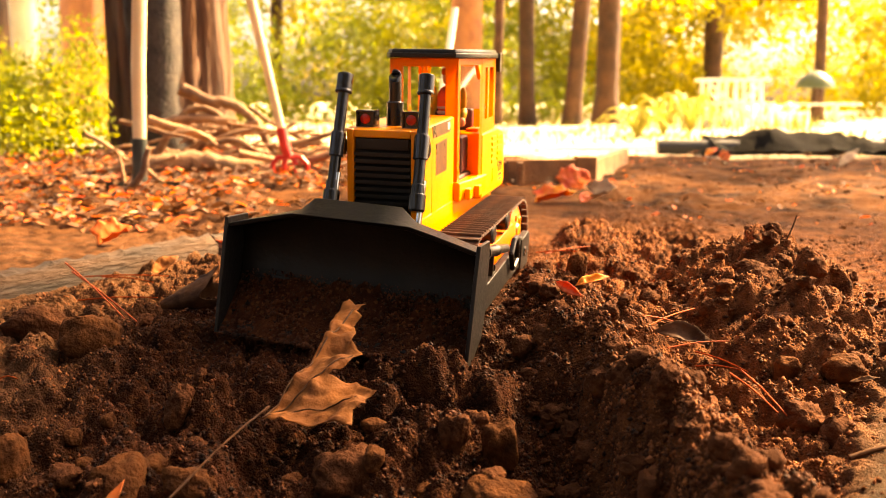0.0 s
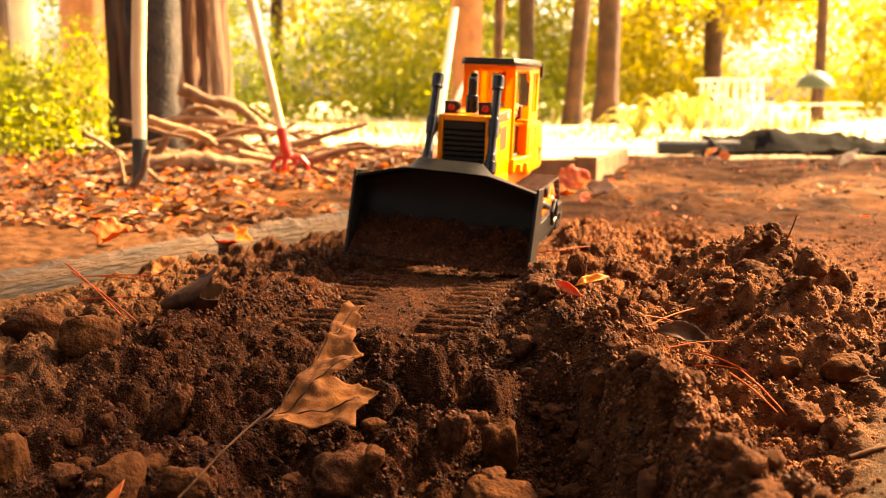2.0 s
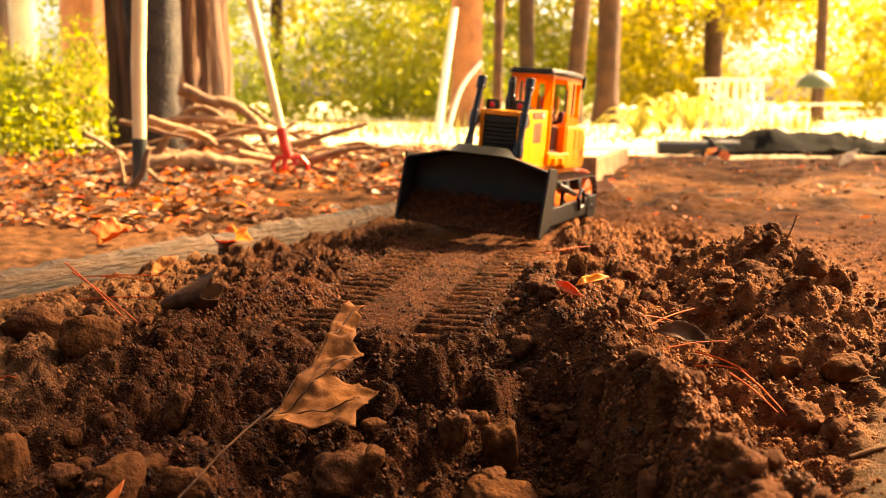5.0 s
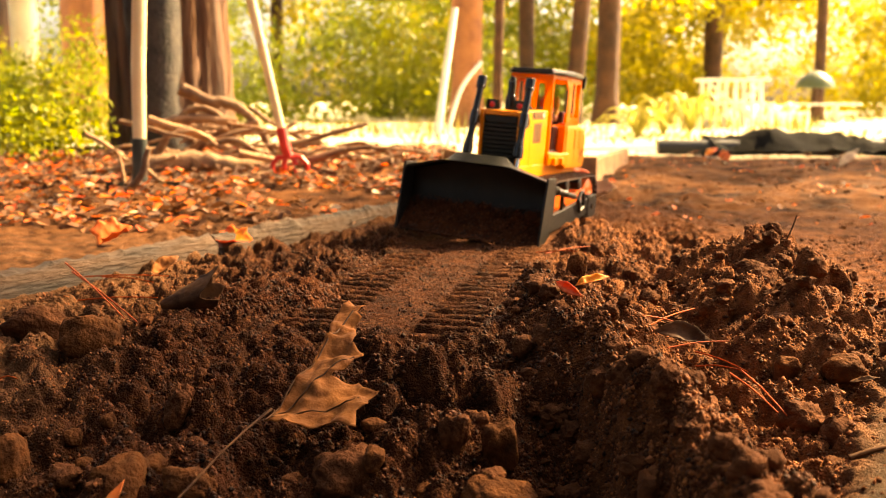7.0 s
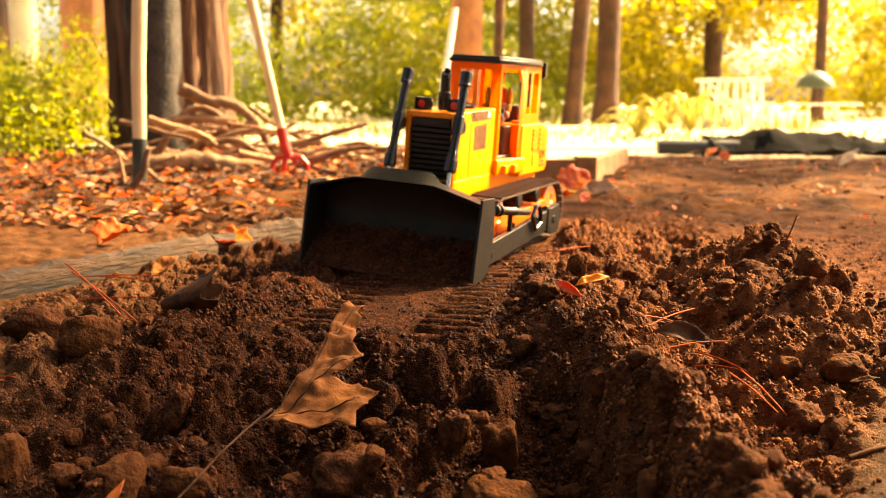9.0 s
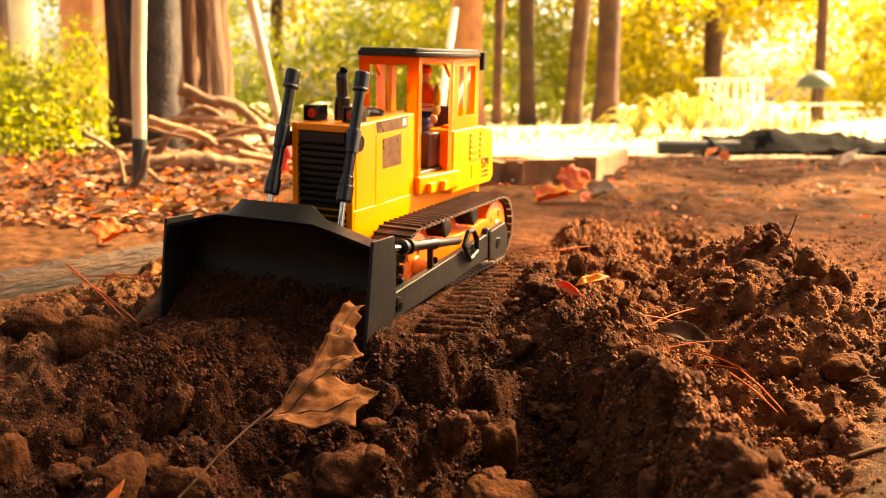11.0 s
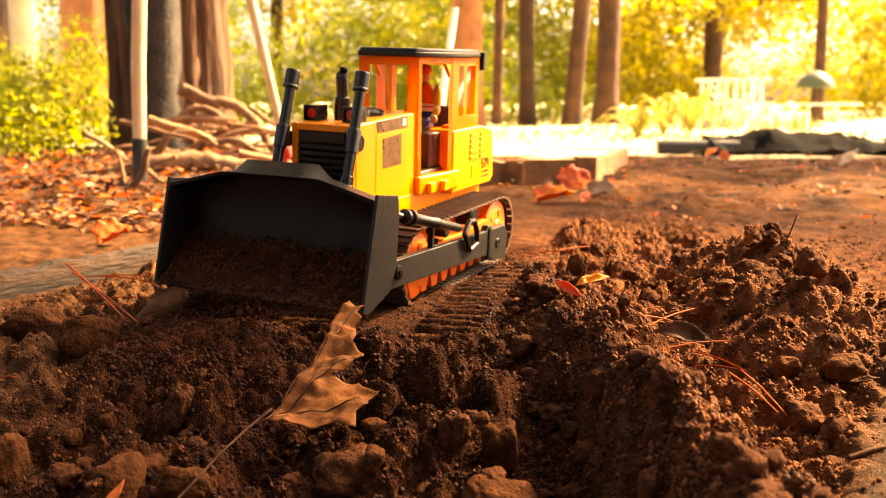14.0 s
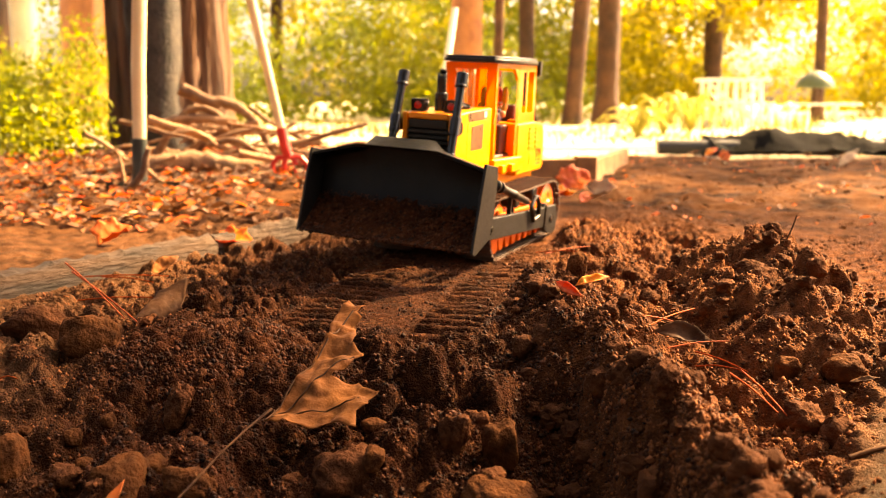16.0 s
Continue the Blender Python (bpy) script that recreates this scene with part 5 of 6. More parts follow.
    tagged(part("plastic_sheet", bm, TARP), "crumpled black plastic sheet thrown over the pipe", "plastic sheet")
    # white garden table with crossed ends
    table = new("garden_table")
    table.location = (2.42, 7.5, 0)
    tagged(table, "small white garden table in full sun", "table")
    for k in range(4):
        bm = bmesh.new()
        box(bm, -0.27, 0.27, -0.15 + k * 0.078, -0.08 + k * 0.078, 0.39, 0.415)
        part("slat", bm, WHITEPAINT, table, "", 0.003)
    bm = bmesh.new()
    box(bm, -0.24, 0.24, -0.14, 0.14, 0.20, 0.222)
    part("shelf", bm, WHITEPAINT, table, "", 0.003)
    for x in (-0.235, -0.08, 0.08, 0.235):
        for y in (-0.12, 0.12):
            bm = bmesh.new()
            tube(bm, [(x, y, 0), (x * 0.9, y * 0.8, 0.39)], 0.018, 10)
            part("leg", bm, WHITEPAINT, table)
    for sg in (1, -1):
        bm = bmesh.new()
        tube(bm, [(-0.22 * sg, -0.13, 0.02), (0.22 * sg, -0.13, 0.37)], 0.014, 10)
        part("cross_brace", bm, WHITEPAINT, table)
    # domed feeder
    feeder = new("bird_feeder")
    feeder.location = (3.75, 9.0, 0)
    tagged(feeder, "garden feeder with dull green dome over a white tray", "bird feeder")
    bm = bmesh.new()
    tube(bm, [(0, 0, z) for z in (0.36, 0.365, 0.42, 0.47, 0.51, 0.53)], [0.19, 0.19, 0.17, 0.13, 0.07, 0.012], 28)
    part("dome", bm, GREENMETAL, feeder, "dull green dome")
    bm = bmesh.new()
    box(bm, -0.13, 0.42, -0.16, 0.16, 0.185, 0.21)
    part("tray", bm, WHITEPAINT, feeder, "white tray", 0.006)
    bm = bmesh.new()
    tube(bm, [(0.0, 0, -0.05), (0.0, 0, 0.37)], 0.03, 14)
    part("post", bm, FARBARK, feeder, "brown post")
    bm = bmesh.new()
    tube(bm, [(0.22, 0, -0.05), (0.22, 0, 0.19)], 0.03, 14)
    part("tray_leg", bm, WHITEPAINT, feeder)
    # strap-leaved plants in the sun
    r = random.Random(8)
    for px, py, hh in ((1.18, 5.4, 0.26), (1.42, 5.7, 0.36), (1.70, 6.1, 0.40)):
        plant = new("strap_leaf_plant")
        plant.location = (px, py, 0)
        tagged(plant, "clump of arching yellow-green strap leaves in sun", "plant", "strap-leaved clumps")
        for k in range(26):
            a = r.uniform(0, 2 * math.pi)
            reach = r.uniform(0.1, 0.34)
            up = hh * r.uniform(0.6, 1.1)
            bm = bmesh.new()
            prev = []
            side = Vector((-math.sin(a), math.cos(a), 0))
            for i in range(8):
                t = i / 7
                c = Vector((math.cos(a) * reach * t, math.sin(a) * reach * t, up * math.sin(math.pi * (0.1 + 0.72 * t)) - up * math.sin(math.pi * 0.1)))
                w = 0.016 * math.sin(math.pi * (0.12 + 0.86 * t))
                prev.append((bm.verts.new(c - side * w), bm.verts.new(c + Vector((0, 0, -w * 0.4))), bm.verts.new(c + side * w)))
            for p, q in zip(prev, prev[1:]):
                bm.faces.new((p[0], p[1], q[1], q[0]))
                bm.faces.new((p[1], p[2], q[2], q[1]))
            part("leaf", bm, STRAP, plant)
    # grass and weeds at the lawn's edge
    rr = np.random.RandomState(3)
    n = 9000
    x, y = rr.uniform(-3.5, 6.5, n), 3.9 + 7.5 * rr.random_sample(n) ** 1.3
    keep = lattice_noise(x, y, 0.6, 31) > -0.1
    x, y = x[keep], y[keep]
    n = len(x)
    h = rr.uniform(0.02, 0.07, n) * np.where(lattice_noise(x, y, 0.9, 32) > 0.45, 2.6, 1)
    a = rr.uniform(0, 6.28, n)
    z = np.array([ground_z(p, q) for p, q in zip(x, y)])
    w = 0.004 + 0.0006 * y
    V = np.stack([np.stack([x - np.cos(a) * w, y - np.sin(a) * w, z - 0.005], 1), np.stack([x + np.cos(a) * w, y + np.sin(a) * w, z - 0.005], 1), np.stack([x + rr.normal(0, 0.02, n), y + rr.normal(0, 0.02, n), z + h], 1)], 1).reshape(-1, 3)
    ob = new("grass", mesh_of("grass", V.tolist(), np.arange(3 * n).reshape(-1, 3).tolist(), GRASS))
    tagged(ob, "dry sunlit grass blades at the lawn's edge", "grass", kind="stuff")


# ---- leaves, needles and stones ----
def leaf_mesh(name, outline, mat, fold=0.25, curl=0.0, bumpy=0.06, size=1.0, seed=0, thick=0.0004, fine=0.09):
    """A leaf from its outline (along, across): filled, refined, folded on its midrib, curled and crumpled."""
    bm = bmesh.new()
    vs = [bm.verts.new((u * size, v * size, 0)) for u, v in outline]
    edges = [bm.edges.new((vs[i], vs[(i + 1) % len(vs)])) for i in range(len(vs))]
    bmesh.ops.triangle_fill(bm, edges=edges, use_beauty=True)
    for _ in range(3 if fine > 0.05 else 5):
        long = [e for e in bm.edges if e.calc_length() > size * fine]
        if long:
            bmesh.ops.subdivide_edges(bm, edges=long, cuts=1)
            bmesh.ops.triangulate(bm, faces=bm.faces)
    for v in bm.verts:
        u, w = v.co.x / size, v.co.y / size
        z = fold * abs(w) + bumpy * noise.noise((u * 5 + seed, w * 5, seed)) + 0.4 * bumpy * noise.noise((u * 14, w * 14, seed + 3))
        if curl:
            ang = w * curl
            rad = 1 / curl
            v.co.y, z = math.sin(ang) * rad * size, z + (1 - math.cos(ang)) * rad
        v.co.z = z * size
    ob = part(name, bm, mat, None, "", 0, 60)
    mod = ob.modifiers.new("thick", "SOLIDIFY")
    mod.thickness = thick
    return ob


OVAL = [(0.0, 0.0), (0.12, 0.10), (0.3, 0.20), (0.5, 0.24), (0.7, 0.19), (0.88, 0.09), (1.0, 0.0), (0.88, -0.09), (0.7, -0.19), (0.5, -0.24), (0.3, -0.20), (0.12, -0.10)]
LOBED = [(0.0, 0.02), (0.10, 0.22), (0.02, 0.38), (0.18, 0.40), (0.34, 0.50), (0.46, 0.40), (0.58, 0.40), (0.74, 0.40), (0.76, 0.27), (0.90, 0.14), (1.0, 0.0),
         (0.90, -0.14), (0.76, -0.27), (0.74, -0.40), (0.58, -0.40), (0.46, -0.40), (0.34, -0.50), (0.18, -0.40), (0.02, -0.38), (0.10, -0.22), (0.0, -0.02)]
POINTED = [(0.0, 0.0), (0.15, 0.09), (0.4, 0.16), (0.65, 0.12), (0.85, 0.05), (1.0, 0.0), (0.85, -0.05), (0.65, -0.12), (0.4, -0.16), (0.15, -0.09)]


def build_leaves():
    # the big torn leaf with its long stalk
    outline = [(0, -0.15), (3.2, 0.2), (6.1, 0.2), (9.7, 0.1), (12.9, -0.7), (15.3, -0.6), (14.5, 0.3), (14.7, 1.2), (13.4, 0.9), (13.0, 1.6), (12.1, 1.3), (10.6, 2.2), (9.3, 2.4), (8.0, 4.0), (7.3, 3.5), (6.4, 3.4), (4.9, 2.7), (5.2, 3.8), (5.6, 4.6), (4.7, 5.3), (4.4, 6.7), (3.4, 6.3), (2.5, 6.7), (1.6, 6.2), (0.2, 6.8), (0.2, 4.2), (-0.3, 2.0)]
    big = new("large_dry_leaf")
    e1, e2 = Vector((0.327, 0.882, 0.34)).normalized(), Vector((0.945, -0.306, -0.113))
    e2 = (e2 - e1 * e2.dot(e1)).normalized()
    nrm = e1.cross(e2)
    big.matrix_basis = Matrix.Translation((-0.123, 0.580, 0.006)) @ Matrix((e1, e2, nrm)).transposed().to_4x4()
    tagged(big, "large torn tan dry leaf standing in the soil", "dry leaf")
    ob = leaf_mesh("leaf_blade", [(u / 15.3, v / 15.3) for u, v in outline], TAN, 0.0, 0.0, 0.05, 0.153, 4.2, 0.0004, 0.026)
    ob.parent = big
    ob["label"] = "tan veined dry leaf blade"

    def relief(x, y):
        fan = math.atan2(y + 0.012, x + 0.03)
        z = -0.14 * abs(y - x * 0.22) + 0.0015 * math.sin(x * 60) + 0.001 * math.sin(y * 210) + 1.6 * max(0.0, 0.012 + 0.05 * x - y) ** 1.5
        return z + 0.0022 * (abs(math.sin(fan * 7.5)) - 0.5) * min(1.0, math.hypot(x, y) / 0.05) + 0.004 * noise.noise((x * 55, y * 55, 2)) + 0.0024 * noise.noise((x * 130, y * 130, 6))

    for v in ob.data.vertices:
        v.co.z += relief(v.co.x, v.co.y)
    bm = bmesh.new()
    tube(bm, [(0.006, 0.002, -0.002), (-0.02, -0.001, -0.006), (-0.05, -0.002, -0.011), (-0.10, -0.004, -0.014)], [0.0011, 0.0008, 0.0007, 0.0009], 8)
    part("stalk", bm, BROWNLEAF, big, "thin brown stalk")
    for tip, w in (((0.135, 0.006), 0.0007), ((0.075, 0.034), 0.0006), ((0.030, 0.058), 0.0006)):
        pts = [(tip[0] * q / 14, tip[1] * q / 14) for q in range(15)]
        bm = bmesh.new()
        tube(bm, [(u, v, relief(u, v) - 0.0006 + 0.00765 * noise.noise((u / 0.153 * 5 + 4.2, v / 0.153 * 5, 4.2))) for u, v in pts], w, 6)
        part("vein", bm, BROWNLEAF, big)
    made = {"big": big}
    # name, label, shape, material, place, length, turns, fold, curl
    spec = [
        ("fallen_leaf", "bright red and yellow fallen leaf on the bed", LOBED, YELLEAF, (-0.348, 1.315, 0.010), 0.066, (14, -8, -14), 0.2, 1.2),
        ("fallen_leaf", "red fallen leaf on the timber edging", POINTED, REDLEAF, (-0.385, 1.30, 0.018), 0.06, (30, -10, 20), 0.3, 0.8),
        ("fallen_leaf", "orange and yellow fallen leaf beyond the edging", LOBED, RUST, (-0.53, 1.33, 0.012), 0.060, (18, -22, 40), 0.3, 2.2),
        ("fallen_leaf", "pale dry oval leaf on bare earth", OVAL, PALELEAF, (-0.60, 1.60, 0.012), 0.075, (5, -12, 15), 0.2, 0.8),
        ("fallen_leaf", "orange oval leaf on bare earth", OVAL, YELLEAF, (-0.53, 1.70, 0.012), 0.05, (10, -20, 30), 0.2, 0.9),
        ("fallen_leaf", "pale twisted leaf beside the edging", OVAL, TAN, (-0.385, 1.13, 0.016), 0.05, (30, -25, 50), 0.3, 2.6),
        ("fallen_leaf", "bright yellow fallen leaf behind the toy", LOBED, YELLEAF, (0.19, 1.82, 0.022), 0.095, (5, -14, 0), 0.25, 0.9),
        ("fallen_leaf", "red-orange curled leaf behind the toy", LOBED, REDLEAF, (0.29, 2.12, 0.028), 0.09, (40, -30, 30), 0.3, 1.8),
        ("fallen_leaf", "pale curled leaf behind the toy", LOBED, PALELEAF, (0.31, 1.86, 0.022), 0.07, (30, -25, -30), 0.3, 1.6),
        ("fallen_leaf", "red fallen leaf on bare earth", OVAL, REDLEAF, (0.285, 1.80, 0.016), 0.06, (15, -15, 60), 0.3, 0.9),
        ("fallen_leaf", "red-orange leaf lodged among the clods", POINTED, REDLEAF, (0.098, 0.750, 0.066), 0.030, (60, 20, -40), 0.5, 1.5),
        ("fallen_leaf", "small yellow-orange leaf lodged among the clods", POINTED, YELLEAF, (0.113, 0.735, 0.066), 0.032, (35, -12, 14), 0.6, 1.2),
        ("fallen_leaf", "grey-brown dry leaf on the soil ridge", OVAL, BROWNLEAF, (0.178, 0.715, 0.032), 0.046, (40, 10, -14), 0.4, 3.0),
        ("fallen_leaf", "orange leaf in the loose soil", POINTED, RUST, (-0.232, 0.474, -0.03), 0.034, (35, -25, 20), 0.5, 2.4),
        ("fallen_leaf", "orange leaf tip in the loose soil", POINTED, RUST, (-0.200, 0.474, -0.020), 0.028, (10, -40, 60), 0.3, 1.0),
        ("fallen_leaf", "brown leaf on gritty ground", POINTED, BROWNLEAF, (0.308, 0.640, 0.010), 0.022, (20, -20, -30), 0.4, 1.4),
        ("fallen_leaf", "yellow leaf before the pipe", OVAL, YELLEAF, (0.98, 3.30, 0.014), 0.07, (25, -25, 30), 0.3, 1.0),
        ("fallen_leaf", "orange leaf before the pipe", LOBED, RUST, (1.06, 3.36, 0.02), 0.05, (50, -40, 30), 0.3, 1.0),
        ("fallen_leaf", "dry leaf and twig on the bare earth", POINTED, PALELEAF, (1.33, 2.95, 0.02), 0.12, (30, -25, 35), 0.3, 1.0),
    ]
    for k, (name, label, shape, mat, place, length, turn, fold, curl) in enumerate(spec):
        ob = leaf_mesh(name, shape, mat, fold, curl, 0.06, length, k * 1.7)
        gz = ground_z(place[0], place[1])
        ob.matrix_basis = pose(place[0], place[1], max(place[2], gz + 0.004) if place[1] < 1.0 else gz + 0.003, *turn)
        tagged(ob, label, "leaf", "fallen leaves")
    # the dark curled leaf that the blade shoves aside
    bm = bmesh.new()
    grid = []
    for i in range(25):
        u = i / 24
        rad = 0.0035 + 0.0165 * u ** 0.9
        row = []
        for j in range(33):
            v = j / 32
            a = -2.2 + 5.6 * v
            rr = rad * (0.72 + 0.42 * v) * (1 + 0.10 * noise.noise((u * 5, a * 1.5, 3)))
            ragged = 0.018 * noise.noise((a * 1.7, 4.0, 0)) + 0.016 * math.exp(-((a - 1.7) / 0.35) ** 2) + 0.010 * math.exp(-((a + 0.6) / 0.4) ** 2)
            x = u * 0.052 + ragged * u ** 3
            row.append(bm.verts.new((x, rr * math.cos(a), 0.008 + rr * math.sin(a) + 0.0012 * noise.noise((u * 12, a * 4, 8)) + 0.5 * max(0.0, x - 0.052))))
        grid.append(row)
    for p, q in zip(grid, grid[1:]):
        for j in range(32):
            bm.faces.new((p[j], p[j + 1], q[j + 1], q[j]))
    curled = part("curled_leaf", bm, BROWNLEAF, None, "", 0, 60)
    mod = curled.modifiers.new("thick", "SOLIDIFY")
    mod.thickness = 0.0006
    tagged(curled, "dark brown curled dry leaf on the soil bank", "dry leaf")
    made["curled"] = curled
    return made


def build_needles():
    spec = [((-0.451, 1.033, 0.030), (-0.284, 0.762, 0.030)), ((-0.430, 1.00, 0.026), (-0.278, 0.775, 0.024)), ((-0.377, 0.886, 0.018), (-0.293, 0.881, 0.022)), ((-0.416, 1.000, 0.020), (-0.316, 0.994, 0.022)),
            ((-0.40, 1.01, 0.018), (-0.33, 0.98, 0.018)), ((0.170, 0.715, 0.034), (0.228, 0.775, 0.036)), ((0.158, 0.700, 0.036), (0.213, 0.740, 0.028)), ((0.180, 0.680, 0.026), (0.236, 0.700, 0.026)),
            ((0.200, 0.670, 0.014), (0.232, 0.660, 0.014)), ((0.232, 0.660, 0.014), (0.238, 0.580, 0.006)), ((0.205, 0.690, 0.020), (0.236, 0.655, 0.014)), ((0.222, 0.655, 0.013), (0.234, 0.586, 0.006)), ((-0.348, 0.663, 0.006), (-0.334, 0.663, 0.006)),
            ((0.13, 1.10, 0.030), (0.20, 1.16, 0.030)), ((0.12, 1.12, 0.028), (0.18, 1.09, 0.034))]
    for k, (p, q) in enumerate(spec):
        p, q = Vector(p), Vector(q)
        p.z, q.z = max(p.z, ground_z(p.x, p.y) + 0.002), max(q.z, ground_z(q.x, q.y) + 0.002)
        m = (p + q) / 2
        m.z = max(m.z + 0.002, ground_z(m.x, m.y) + 0.002)
        bar("pine_needle", "orange dry pine needle on the soil", "pine needle", [p, m, q], (0.0010, 0.0006) if k < 2 else (0.0008, 0.0005), NEEDLE, 6, "dry pine needles")
    bar("twig", "thin dark twig standing in the soil heap", "twig", [(0.352, 0.90, 0.070), (0.360, 0.90, 0.088), (0.366, 0.902, 0.104)], (0.0010, 0.0006), BROWNLEAF, 6)
    bar("twig", "pale broken twig lying on gritty ground", "twig", [(0.257, 0.526, ground_z(0.257, 0.526) + 0.002), (0.285, 0.528, ground_z(0.285, 0.528) + 0.003), (0.330, 0.524, ground_z(0.330, 0.524) + 0.002)], (0.0018, 0.0013), BROWNLEAF, 8)


def stone_mesh(seed, rough=0.22, flat=1.0, cuts=3, blocky=0.8):
    bm = bmesh.new()
    bmesh.ops.create_icosphere(bm, subdivisions=cuts, radius=1)
    for v in bm.verts:
        n = v.co.normalized()
        n = Vector([math.copysign(abs(c) ** blocky, c) for c in n])
        k = 1 + rough * noise.noise(n * 1.1 + Vector((seed, 0, 0))) + rough * 0.5 * noise.noise(n * 2.6 + Vector((0, seed, 0))) + rough * 0.12 * noise.noise(n * 9 + Vector((0, 0, seed)))
        v.co = n * k
        v.co.z *= flat
    return bm


def build_stones():
    # place, half sizes, turn, kind, label
    spec = [
        ((-0.318, 0.765, 0.012), (0.0250, 0.018, 0.0190), 20, STONE, "blocky brown stone on the soil bank"),
        ((-0.202, 0.522, -0.022), (0.0130, 0.020, 0.0215), -28, STONE, "big smooth brown stone in the loose soil"),
        ((-0.303, 0.578, -0.022), (0.0115, 0.014, 0.0165), 0, STONE, "brown stone in the loose soil"),
        ((-0.260, 0.562, -0.034), (0.0128, 0.012, 0.0105), 50, CLOD, "round crumbly clod in the loose soil"),
        ((-0.162, 0.582, -0.014), (0.0175, 0.013, 0.0110), 8, STONE, "flat brown stone in the loose soil"),
        ((-0.158, 0.517, -0.020), (0.0165, 0.012, 0.0090), -12, STONE, "flat brown stone in the loose soil"),
        ((-0.201, 0.640, -0.012), (0.0105, 0.010, 0.0205), 15, CLOD, "soil-covered upright stone in the bank"),
        ((-0.064, 0.550, -0.018), (0.0240, 0.020, 0.0205), 40, CLOD, "big crumbly soil clod"),
        ((-0.045, 0.538, -0.008), (0.0068, 0.007, 0.0080), 0, STONE, "small pale stone lodged in a big clod"),
        ((0.039, 0.576, -0.012), (0.0118, 0.011, 0.0178), 12, STONE, "upright brown stone in the soil slope"),
        ((0.035, 0.524, -0.030), (0.0225, 0.016, 0.0135), 0, STONE, "smooth rounded stone at the heap's foot"),
        ((0.027, 0.602, -0.002), (0.0066, 0.006, 0.0066), 0, CLOD, "small soil clod in the slope"),
        ((0.007, 0.570, -0.004), (0.0100, 0.010, 0.0180), 0, CLOD, "soil-covered stone in the slope"),
        ((0.139, 0.905, 0.046), (0.0095, 0.006, 0.0195), 6, STONE, "flat stone standing upright in the soil bank"),
        ((0.172, 0.740, 0.034), (0.0125, 0.012, 0.0125), 0, CLOD, "rounded soil clod between ridge and heap"),
        ((0.146, 0.735, 0.042), (0.0105, 0.010, 0.0125), 30, CLOD, "rounded soil clod on the ridge"),
        ((0.303, 0.835, 0.066), (0.0230, 0.017, 0.0150), 20, CLOD, "large clod on top of the heap"),
        ((0.278, 0.684, 0.016), (0.0095, 0.009, 0.0120), 0, STONE, "angular stone in the heap's foot"),
        ((0.312, 0.660, 0.014), (0.0150, 0.011, 0.0110), -30, STONE, "angular brown stone at the heap's foot"),
        ((0.328, 0.668, 0.016), (0.0095, 0.009, 0.0095), 20, CLOD, "soil clod at the heap's foot"),
        ((0.250, 0.583, 0.008), (0.0155, 0.013, 0.0125), -20, CLOD, "rounded soil clod at the heap's foot"),
        ((0.266, 0.562, 0.006), (0.0115, 0.011, 0.0110), 10, CLOD, "rounded soil clod at the heap's foot"),
        ((0.248, 0.527, 0.002), (0.0058, 0.005, 0.0040), 10, STONE, "small chip of stone on gritty ground"),
        ((0.128, 0.592, 0.032), (0.0120, 0.011, 0.0105), 0, CLOD, "rounded soil clod on the ridge"),
        ((0.112, 0.612, 0.022), (0.0085, 0.008, 0.0105), 0, CLOD, "rounded soil clod on the ridge's flank"),
        ((0.236, 1.050, 0.020), (0.0165, 0.014, 0.0135), 0, CLOD, "soil clod behind the heap"),
        ((0.20, 1.16, 0.036), (0.016, 0.013, 0.013), 0, CLOD, "soil clod on the low bank"),
        ((-0.292, 0.845, 0.014), (0.013, 0.011, 0.010), 0, CLOD, "soil clod beside the edging"),
        ((-0.395, 0.835, 0.010), (0.030, 0.020, 0.018), 0, CLOD, "long soil clod beside the edging"),
        ((-0.375, 0.76, 0.006), (0.012, 0.011, 0.010), 0, CLOD, "soil clod beside the edging"),
    ]
    r = random.Random(12)
    for k in range(110):
        x, y = r.uniform(0.2, 0.46), r.uniform(0.60, 1.05)
        if math.hypot((x - 0.34) / 0.15, (y - 0.88) / 0.24) > 1:
            continue
        q = 0.004 + 0.007 * r.random() ** 2
        spec.append(((x, y, ground_z(x, y) + q * 0.3), (q, q * r.uniform(0.7, 1), q * r.uniform(0.7, 1)), r.uniform(0, 90), CLOD, "rounded soil clod on the heap"))
    for k in range(150):
        xa, ya, _ = RIDGE[1 + k % (len(RIDGE) - 1)]
        x, y = xa + r.uniform(-0.075, 0.035), ya + r.uniform(-0.03, 0.03)
        q = 0.0030 + 0.0095 * r.random() ** 2
        spec.append(((x, y, ground_z(x, y) + q * 0.25), (q, q * r.uniform(0.75, 1), q * r.uniform(0.75, 1)), r.uniform(0, 90), CLOD, "rounded soil clod on the ridge"))
    for k in range(30):
        x, y = r.uniform(-0.36, 0.1), r.uniform(0.50, 0.70)
        q = r.uniform(0.004, 0.010)
        spec.append(((x, y, ground_z(x, y) + q * 0.2), (q, q * r.uniform(0.7, 1), q * r.uniform(0.6, 0.9)), r.uniform(0, 90), STONE if k % 2 else CLOD, "small stone in the loose soil" if k % 2 else "small clod in the loose soil"))
    for k, (c, size, turn, mat, label) in enumerate(spec):
        bm = stone_mesh(k * 2.3 + 1, 0.26 if mat is STONE else 0.34, 1.0, 4 if max(size) > 0.0115 else 3, 0.72 if mat is STONE else 0.9)
        bmesh.ops.scale(bm, vec=size, verts=bm.verts)
